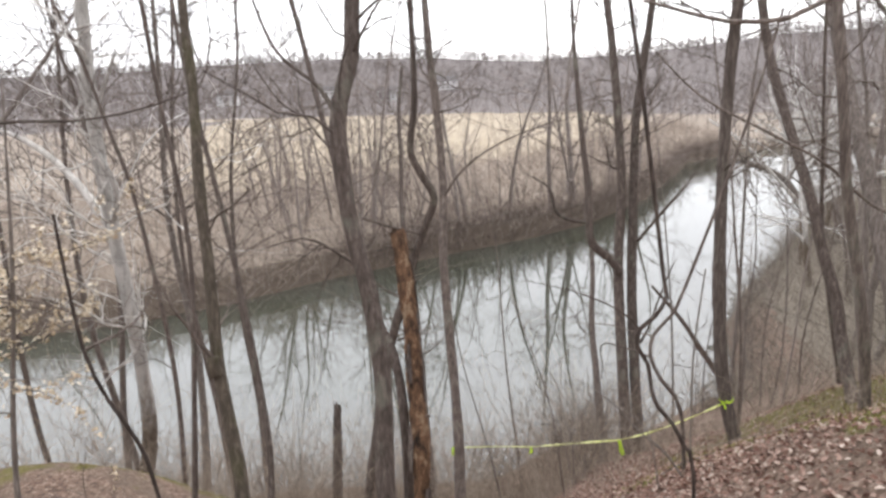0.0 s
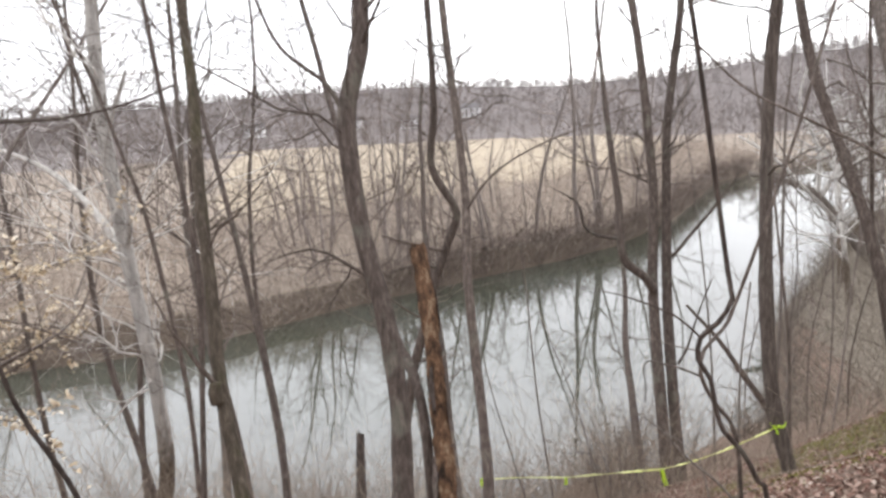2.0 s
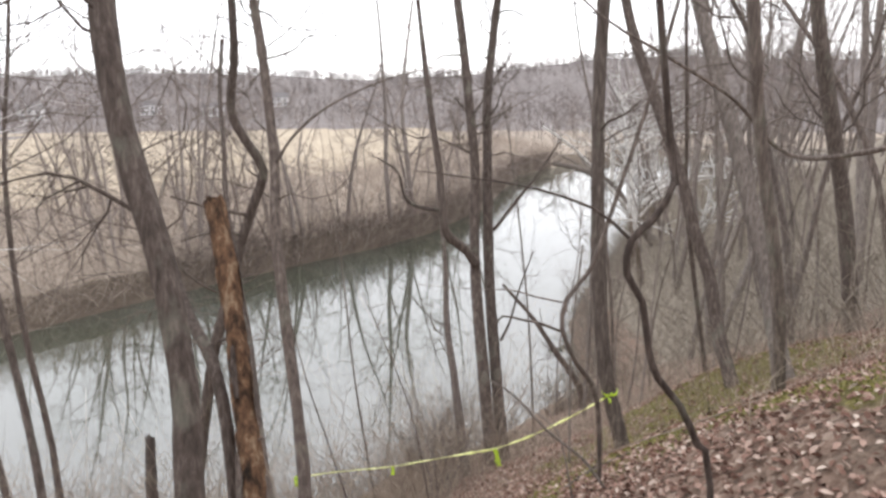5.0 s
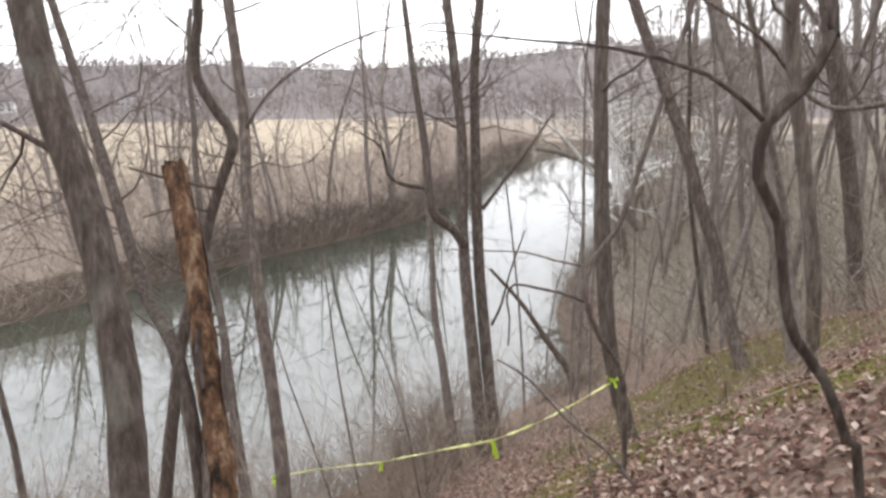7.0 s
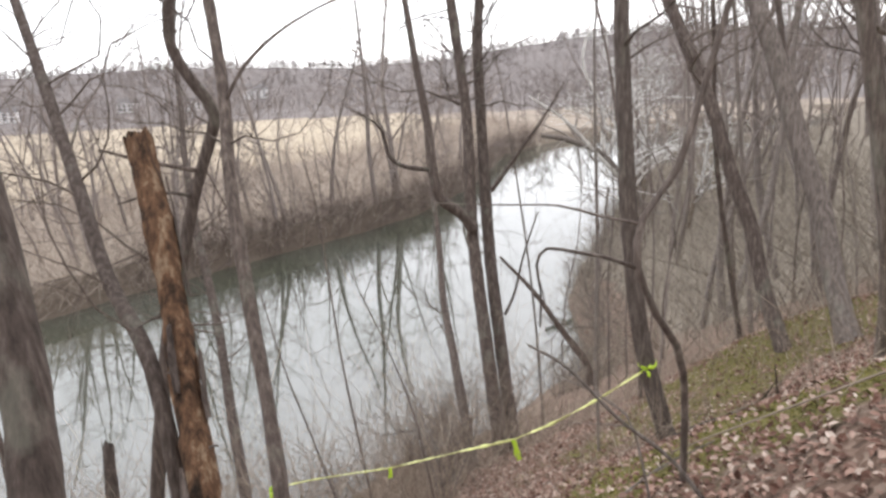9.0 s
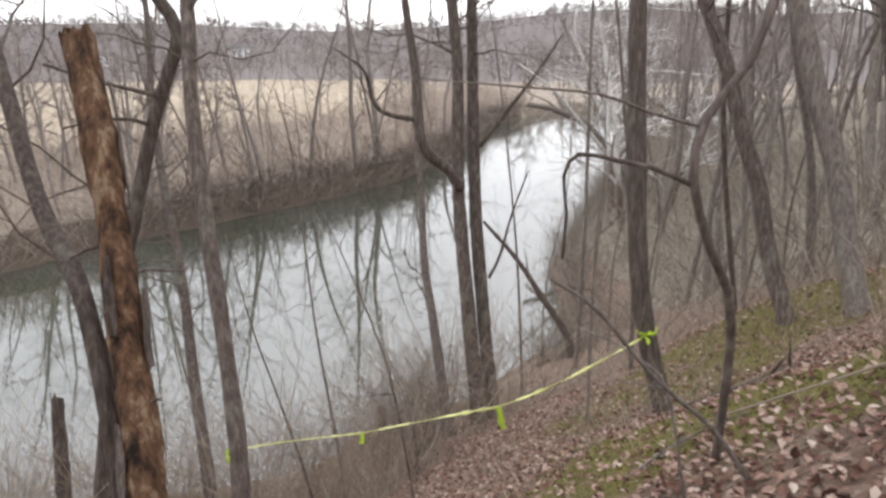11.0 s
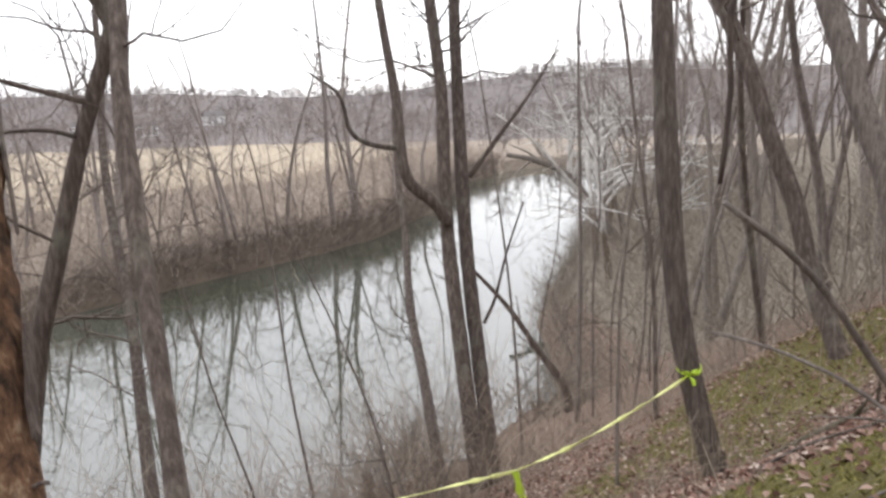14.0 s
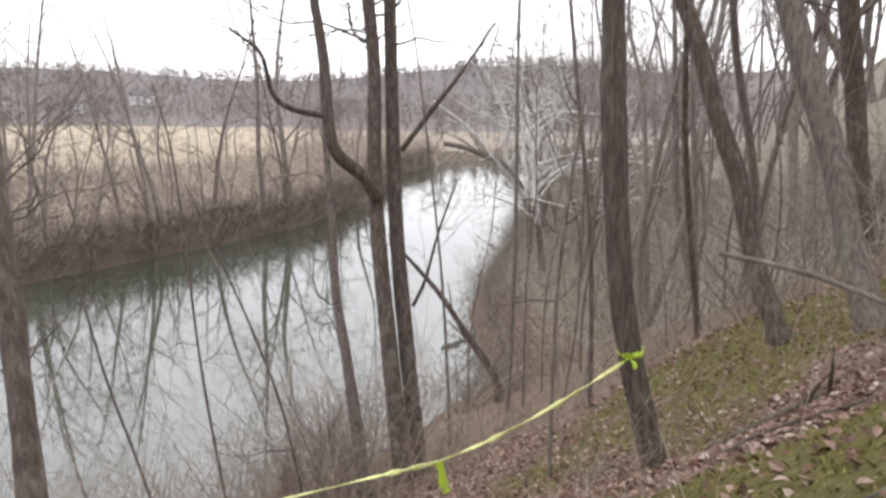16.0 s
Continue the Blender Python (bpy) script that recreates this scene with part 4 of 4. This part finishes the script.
# ---- woods on both banks ----
def wood_tree(seed, tall, r0, limbs, first, up, spread, mat, twig, sides=6, thick=0.5):
    """A free-standing bare tree, foot at the origin: trunk and crown meshes."""
    r = np.random.RandomState(seed)
    ctrl = [(0, 0, -0.4)]
    d = np.array((r.uniform(-0.12, 0.12), r.uniform(-0.12, 0.12), 1.0))
    p = np.zeros(3)
    while p[2] < tall:
        ctrl.append(tuple(p))
        d = d + r.randn(3) * 0.11
        d[2] = max(d[2], 0.8)
        d /= np.linalg.norm(d)
        p = p + d * tall / 6
    pts = spline(ctrl, tall / 22)
    k = np.linspace(0, 1, len(pts))
    rad = r0 * (1 - 0.92 * k ** 0.8) * (1 + 0.5 * np.exp(-k * 30))
    trunk = tube_mesh("trunk", pts, rad, mat, sides, 0.06, seed)
    segs = []
    for i in range(limbs):
        q = min(int(len(pts) * r.uniform(first, 0.97)), len(pts) - 1)
        a = r.uniform(0, 2 * math.pi)
        grow(segs, r, pts[q], (math.cos(a) * spread, math.sin(a) * spread, r.uniform(0.35, 1.1)), tall * r.uniform(0.22, 0.46) * (1.15 - 0.75 * k[q]), max(rad[q] * thick, 0.014 if thick < 0.65 else 0.045), 2, up, 0.36, (3, 4))
    v, f = cones(segs, 3)
    return trunk, quick_mesh("crown", v, f, twig)


def plant(kinds, spots, label, group, seed, lo, hi, lean=0.0):
    r = np.random.RandomState(seed)
    protos = []
    for i, (trunk, crown) in enumerate(kinds):
        t = tagged(new("bare_tree"), label, "tree", group)
        part("trunk", trunk, t)
        tagged(part("crown", crown, t), kind="stuff")
        protos.append(t)
    used = [False] * len(protos)
    for x, y in spots:
        i = r.randint(len(protos))
        s = r.uniform(lo, hi)
        m = Matrix.LocRotScale((x, y, gz(x, y)), Euler((r.normal(0, 0.035) + lean, r.normal(0, 0.035), r.uniform(0, 6.28))), (s, s, s * r.uniform(0.9, 1.15)))
        if used[i]:
            copy_thing(protos[i], m)
        else:
            protos[i].matrix_basis = m
            used[i] = True
    for ok, t in zip(used, protos):
        if not ok:
            t.matrix_basis = Matrix.Translation((spots[0][0] + 2, spots[0][1] + 2, gz(spots[0][0] + 2, spots[0][1] + 2)))


rs = np.random.RandomState(71)
bank_kinds = [wood_tree(100 + i, h, r0, n, 0.15, 0.045, 1.1, BARK_FAR_HAZED, TWIG_FAR_HAZED) for i, (h, r0, n) in enumerate([(9, 0.10, 13), (8, 0.085, 12), (10, 0.115, 14), (6.5, 0.065, 11), (7.5, 0.075, 12)])]
forest_kinds = [wood_tree(120 + i, h, r0, n, 0.33, 0.10, 0.7, m, TWIG_FAR_HAZED, 8, 0.3) for i, (h, r0, n, m) in enumerate([(15, 0.14, 14, BARK_FAR_HAZED), (16, 0.16, 14, BARK_PALE), (13, 0.11, 13, BARK_FAR_HAZED), (12, 0.09, 12, BARK), (14, 0.12, 13, BARK_PALE)])]
spots = []
while len(spots) < 64:      # thick wood along the far bank upstream
    x = rs.uniform(-48, -3)
    spots.append((x, np.interp(x, FAR_X, FAR_Y) + rs.uniform(1.0, 34)))
while len(spots) < 98:      # thinner row downstream
    x = rs.uniform(-6, 24)
    spots.append((x, np.interp(x, FAR_X, FAR_Y) + rs.choice([rs.uniform(1, 6), rs.uniform(14, 36)])))
while len(spots) < 122:     # wood that closes the field downstream
    x = rs.uniform(20, 75)
    spots.append((x, np.interp(x, FAR_X, FAR_Y) + rs.uniform(3, 45)))
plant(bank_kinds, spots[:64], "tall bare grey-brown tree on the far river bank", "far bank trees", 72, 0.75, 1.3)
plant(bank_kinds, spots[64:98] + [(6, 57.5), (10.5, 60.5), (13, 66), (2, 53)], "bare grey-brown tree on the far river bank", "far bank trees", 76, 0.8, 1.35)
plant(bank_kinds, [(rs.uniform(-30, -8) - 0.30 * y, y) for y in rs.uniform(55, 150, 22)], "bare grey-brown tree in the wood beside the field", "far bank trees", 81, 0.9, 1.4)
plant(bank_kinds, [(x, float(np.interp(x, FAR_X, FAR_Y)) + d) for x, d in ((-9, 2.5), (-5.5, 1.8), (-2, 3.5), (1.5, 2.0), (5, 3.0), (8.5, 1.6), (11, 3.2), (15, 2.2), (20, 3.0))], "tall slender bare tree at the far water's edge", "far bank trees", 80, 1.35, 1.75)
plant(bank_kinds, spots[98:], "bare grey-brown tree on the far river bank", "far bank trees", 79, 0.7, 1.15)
spots = []
while len(spots) < 82:
    x = rs.uniform(11, 62)
    y = rs.uniform(12, 95)
    n = np.interp(x, NEAR_X, NEAR_Y)
    if y < n - 3.0 and y > n - 38 and not (x < 14 and y < 16):
        spots.append((x, y))
plant(forest_kinds, spots, "tall bare tree in the riverside wood", "riverside wood trees", 73, 0.85, 1.35)
spots = [(rs.uniform(15.5, 28), rs.uniform(5, 16)) for i in range(9)] + [(rs.uniform(12.5, 27), rs.uniform(16, 26)) for i in range(18)] + [(rs.uniform(-26, -7.5), rs.uniform(-2, 12)) for i in range(9)] + [(rs.uniform(-14, 16), rs.uniform(-22, -7)) for i in range(7)]
plant(forest_kinds, spots, "tall bare tree on the hillside", "hillside trees", 74, 0.9, 1.35)
slope_kinds = [wood_tree(180 + i, h, r0, n, 0.40, 0.06, 1.0, m, TWIG, 9, 0.3) for i, (h, r0, n, m) in enumerate([(18, 0.11, 34, BARK), (20, 0.13, 36, BARK_PALE), (16, 0.09, 32, BARK)])]
plant(slope_kinds, [(-4.9 - 0.85 * i + rs.uniform(-0.3, 0.3), rs.uniform(13, 18.3)) for i in range(10)] + [(rs.uniform(-18, -12), rs.uniform(9, 16)) for i in range(4)], "tall twiggy bare tree on the lower slope", "lower slope trees", 77, 0.85, 1.15)
thin_kinds = [wood_tree(160 + i, 7.5, 0.032, 9, 0.35, 0.10, 0.7, m, TWIG_FAR_HAZED, 7, 0.35) for i, m in enumerate((BARK_PALE, BARK, BARK_FAR_HAZED))]
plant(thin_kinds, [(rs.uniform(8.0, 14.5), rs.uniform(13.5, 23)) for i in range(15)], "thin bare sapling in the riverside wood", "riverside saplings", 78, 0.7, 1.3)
white_kinds = [wood_tree(140 + i, 13, 0.26, 18, 0.25, 0.03, 1.4, SYCAMORE, BARK_WHITE, 8, 0.85) for i in range(2)]
plant(white_kinds, [(21.5, 43), (27.5, 52), (31, 58), (25, 42), (38, 70), (19.5, 38), (34, 62), (28.5, 55)], "white-branched sycamore leaning over the river", "riverside sycamores", 75, 0.75, 1.1)


def scatter(name, xy, hgt, rad, mat, label, seed, twigs=4, bend=0.35, kind="stuff", category="brush"):
    """Many thin stems, each with side twigs, in one mesh."""
    r = np.random.RandomState(seed)
    xy = np.asarray(xy, float)
    n = len(xy)
    h = r.uniform(0.45, 1.0, n) * hgt
    z = height(xy[:, 0], xy[:, 1])
    p0 = np.column_stack([xy, z - 0.08])
    d = r.randn(n, 3) * bend
    d[:, 2] = 1
    p1 = p0 + d * h[:, None] * 0.5
    d2 = d + r.randn(n, 3) * bend * 1.2
    d2[:, 2] = np.abs(d2[:, 2]) + 0.2
    p2 = p1 + d2 * h[:, None] * 0.5
    rr = rad * r.uniform(0.6, 1.3, n) * (h / hgt if np.isscalar(hgt) else 1)
    out = [np.column_stack([p0, p1, rr, rr * 0.7]), np.column_stack([p1, p2, rr * 0.7, rr * 0.25])]
    for i in range(twigs):
        k = r.uniform(0.1, 0.95, n)[:, None]
        up = r.rand(n)[:, None] < 0.5
        q = np.where(up, p0 + (p1 - p0) * (0.4 + 0.6 * k), p1 + (p2 - p1) * k)
        t = r.randn(n, 3) * 0.75
        t[:, 2] = np.abs(t[:, 2]) * 0.8 + 0.25
        e = q + t * (h * r.uniform(0.15, 0.42, n))[:, None]
        out.append(np.column_stack([q, e, rr * 0.45, rr * 0.15]))
    v, f = cones(np.concatenate(out), 3)
    return tagged(new(name, quick_mesh(name, v, f, mat, False)), label, category, kind=kind)


rs = np.random.RandomState(81)
x = rs.uniform(-52, 46, 9500)
dist = rs.rand(9500) ** 1.4 * 37 + 0.15
scatter("far_bank_brush", np.column_stack([x, np.interp(x, FAR_X, FAR_Y) + dist]), np.where(dist < 4, 1.7, 2.1), 0.022, BRUSH, "dense grey-brown bare brush along the far bank", 82, 4, 0.5)
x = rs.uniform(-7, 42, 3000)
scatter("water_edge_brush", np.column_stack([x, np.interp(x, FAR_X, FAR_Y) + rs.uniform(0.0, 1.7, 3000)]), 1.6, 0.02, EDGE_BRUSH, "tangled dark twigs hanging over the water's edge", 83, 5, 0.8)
x = rs.uniform(-34, -5, 1300)
scatter("bank_edge_brush", np.column_stack([x, np.interp(x, FAR_X, FAR_Y) + rs.uniform(0.05, 1.9, 1300)]), 1.3, 0.018, BRUSH, "grey-brown twigs hanging over the upstream bank", 89, 4, 0.8)
x = rs.uniform(9, 60, 30000)
y = rs.uniform(8, 95, 30000)
n = np.interp(x, NEAR_X, NEAR_Y)
ok = (y < n - 0.2) & (y > n - 26)
inland = smoothstep(0.5, 9, (n - y)[ok][:5200])
scatter("riverside_brush", np.column_stack([x, y])[ok][:5200], 1.0 + 1.3 * inland, 0.016, WOOD_BRUSH, "dense bare brush under the riverside wood", 84, 4, 0.6)
x = rs.uniform(8.5, 34, 1500)
scatter("shore_brush", np.column_stack([x, np.interp(x, NEAR_X, NEAR_Y) - rs.rand(1500) * 2.6 + 0.15]), 1.5, 0.012, WOOD_BRUSH, "tangled bare twigs along the near shore", 88, 4, 0.6)
x = rs.uniform(-9, 5, 3300)
scatter("near_bank_brush", np.column_stack([x, np.interp(x, NEAR_X, NEAR_Y) - rs.rand(3300) ** 1.1 * 8.5 - 0.1]), 2.2, 0.0075, STALK, "thin bare twigs along the near bank", 85, 5, 0.5)
x, y = rs.uniform(-4, 10, 5600), rs.uniform(4.5, 19, 5600)
ok = (np.hypot(x - 0.6, y - 5) > 2.2) & (rs.rand(5600) < 0.25 + 0.6 * smoothstep(7, 11, y))
scatter("dry_weed_stalks", np.column_stack([x, y])[ok], 0.75, 0.0035, STALK, "thin dry weed stalks on the slope", 86, 4, 0.4)
x, y = rs.uniform(-70, 44, 2000), rs.uniform(75, 125, 2000)
e = np.interp(x, FAR_X, FAR_Y) + 34
scatter("straw_stubble", np.column_stack([x, y])[(y > e) & (x > -4 - 0.30 * y)], 0.7, 0.02, STRAW_TUFT, "dry straw standing in the far field", 87, 3, 0.3)


def shore_bush(x, y, tall, seed):
    r = np.random.RandomState(seed)
    thing = tagged(new("bare_shrub"), "bare many-stemmed shrub at the water's edge", "shrub", "waterside shrubs")
    thing.location = (x, y, gz(x, y))
    for i in range(6):
        a = r.uniform(0, 2 * math.pi)
        segs = []
        grow(segs, r, (0, 0, -0.1), (math.cos(a) * 0.6, math.sin(a) * 0.6, 1), tall * r.uniform(0.6, 1), 0.02, 2, 0.06, 0.3, (3, 4))
        v, f = cones(segs, 5)
        part("stem", quick_mesh("stem", v, f, BARK_GREY), thing)


for bx, by, bt, bs in ((2.6, 13.8, 2.4, 11), (3.1, 15.4, 2.4, 12), (13.0, 30.0, 2.2, 15), (15.6, 36.3, 2.4, 16), (18.4, 41.0, 2.6, 17), (22.0, 46.4, 2.8, 18), (3.6, 20.6, 3.2, 1), (4.6, 20.9, 2.6, 2), (1.2, 18.9, 2.4, 3), (-1.5, 18.6, 2.6, 4), (8.6, 23.6, 3.0, 5), (10.4, 24.6, 3.2, 6), (12.0, 27.5, 3.4, 7), (-4.5, 18.8, 2.6, 8), (14.2, 33, 3.5, 9), (6.4, 21.4, 2.2, 10)):
    shore_bush(bx, by, bt, 200 + bs)


def distant_woods():
    """Far woods on the hills behind the field: thin trunks with fans of twigs, too far to pick apart."""
    r = np.random.RandomState(91)
    n = 4200
    x, y = r.uniform(-420, 330, n), 216 + r.rand(n) ** 1.4 * 330
    k = r.rand(n) < 0.22
    x = np.where(k, r.uniform(46, 260, n), x)
    y = np.where(k, r.uniform(110, 240, n), y)
    crest = r.rand(n) < 0.55
    x = np.where(crest, r.uniform(-520, 420, n), x)
    y = np.where(crest, r.uniform(470, 680, n) - 0.3 * x, y)
    ok = (y > np.interp(x, FAR_X, FAR_Y) + 8)
    x, y = x[ok], y[ok]
    n = len(x)
    h = r.uniform(6, 12, n) * np.where(y > 430, r.uniform(0.5, 0.95, n), 1.0)
    wide = np.where(y > 430, 1.7, 1.2)
    p0 = np.column_stack([x, y, height(x, y) - 0.5])
    p1 = p0 + np.column_stack([r.randn(n) * 0.6, r.randn(n) * 0.6, h * 0.85])
    out = [np.column_stack([p0, p1, r.uniform(0.05, 0.10, n) * wide, 0.03 * wide])]
    for i in range(10):
        q = p0 + (p1 - p0) * r.uniform(0.25, 0.98, n)[:, None]
        e = q + np.column_stack([r.randn(n), r.randn(n), np.abs(r.randn(n)) * 0.8 + 0.25]) * (h * 0.24)[:, None]
        out.append(np.column_stack([q, e, r.uniform(0.04, 0.10, n) * wide, 0.03 * wide]))
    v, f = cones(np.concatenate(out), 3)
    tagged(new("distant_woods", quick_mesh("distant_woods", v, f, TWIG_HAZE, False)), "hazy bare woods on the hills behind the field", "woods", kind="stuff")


distant_woods()


def house(x, y, w, d, h, turn):
    thing = tagged(new("house"), "small white house with a grey roof among far trees", "house", "distant houses")
    thing.location = (x, y, gz(x, y) - 0.3)
    thing.rotation_euler = (0, 0, radians(turn))
    bm = bmesh.new()
    bmesh.ops.create_cube(bm, size=1)
    bmesh.ops.scale(bm, vec=(w, d, h), verts=bm.verts)
    bmesh.ops.translate(bm, vec=(0, 0, h / 2), verts=bm.verts)
    me = bpy.data.meshes.new("wall")
    bm.to_mesh(me)
    bm.free()
    me.materials.append(SIDING)
    part("wall", me, thing)
    a, b, o = w / 2 + 0.4, d / 2 + 0.4, h + 0.02
    me = bpy.data.meshes.new("roof")
    me.from_pydata([(-a, -b, o), (a, -b, o), (a, b, o), (-a, b, o), (-a, 0, o + d * 0.36), (a, 0, o + d * 0.36)], [], [(0, 1, 5, 4), (2, 3, 4, 5), (1, 2, 5), (3, 0, 4), (3, 2, 1, 0)])
    me.materials.append(ROOFING)
    part("roof", me, thing)
    for i in range(3):
        for zz in (1.2, h - 1.6):
            bm = bmesh.new()
            bmesh.ops.create_cube(bm, size=1)
            bmesh.ops.scale(bm, vec=(1.0, 0.08, 1.2), verts=bm.verts)
            bmesh.ops.translate(bm, vec=((i - 1) * w * 0.3, -d / 2 - 0.03, zz + 0.5), verts=bm.verts)
            me = bpy.data.meshes.new("window")
            bm.to_mesh(me)
            bm.free()
            me.materials.append(PANE)
            part("window", me, thing)


house(-30, 395, 10, 7, 5, 10)
house(-62, 410, 9, 7, 5, -20)
house(2, 430, 11, 8, 5, 15)
house(-110, 380, 10, 7, 5, 5)

# ---- leaf litter and moss on the slope ----
rs = np.random.RandomState(95)
n = 95000
x, y = rs.uniform(-3, 9.5, n), rs.uniform(2.8, 14.5, n)
w = np.clip(0.55 + 0.8 * waves(x, y, 1.7, 33) - 0.7 * np.clip(moss_at(x, y) - 0.5, 0, 1), 0.22, 1) * (0.35 + 0.65 * smoothstep(0.5, 2.0, x))
ok = rs.rand(n) < w
x, y = x[ok], y[ok]
z = height(x, y) + rs.uniform(0.004, 0.03, len(x))
v, f = leaf_quads(np.column_stack([x, y, z]), rs, 0.017, 0.036, 0.6)
tagged(new("leaf_litter", quick_mesh("leaf_litter", v, f, LEAF, False)), "brown fallen leaves spread over the slope", "leaves", kind="stuff")
x, y = rs.uniform(-6, 9, 120000), rs.uniform(4.5, 12.5, 120000)
ok = rs.rand(120000) < np.clip((moss_at(x, y) - 0.45) * 2.2, 0, 0.8)
x, y = x[ok], y[ok]
p = np.column_stack([x, y, height(x, y) - 0.01])
e = p + np.column_stack([rs.randn(len(x)) * 0.015, rs.randn(len(x)) * 0.015, rs.uniform(0.008, 0.028, len(x))])
v, f = cones(np.column_stack([p, e, rs.uniform(0.006, 0.016, len(x)), np.full(len(x), 0.002)]), 3)
tagged(new("moss", quick_mesh("moss", v, f, MOSS)), "olive green moss cushions on the slope", "moss", kind="stuff")

# the leaves nearest to the path, one by one
shape, tri = leaf_shape()
kinds = []
for i in range(4):
    c = shape * np.array((0.018 + 0.005 * i, 0.025, 0.018 + 0.007 * i))
    kinds.append(quick_mesh("leaf", c, tri, LEAF, False))
count = 0
while count < 280:
    x, y = rs.uniform(1.7, 4.2), rs.uniform(4.2, 8.8)
    if moss_at(x, y) > 0.75:
        continue
    ob = part("leaf", kinds[count % 4], ground)
    ob.location = (x, y, gz(x, y) + 0.025)
    ob.rotation_euler = (rs.normal(-0.4, 0.3), rs.normal(0, 0.35), rs.uniform(0, 6.28))
    count += 1
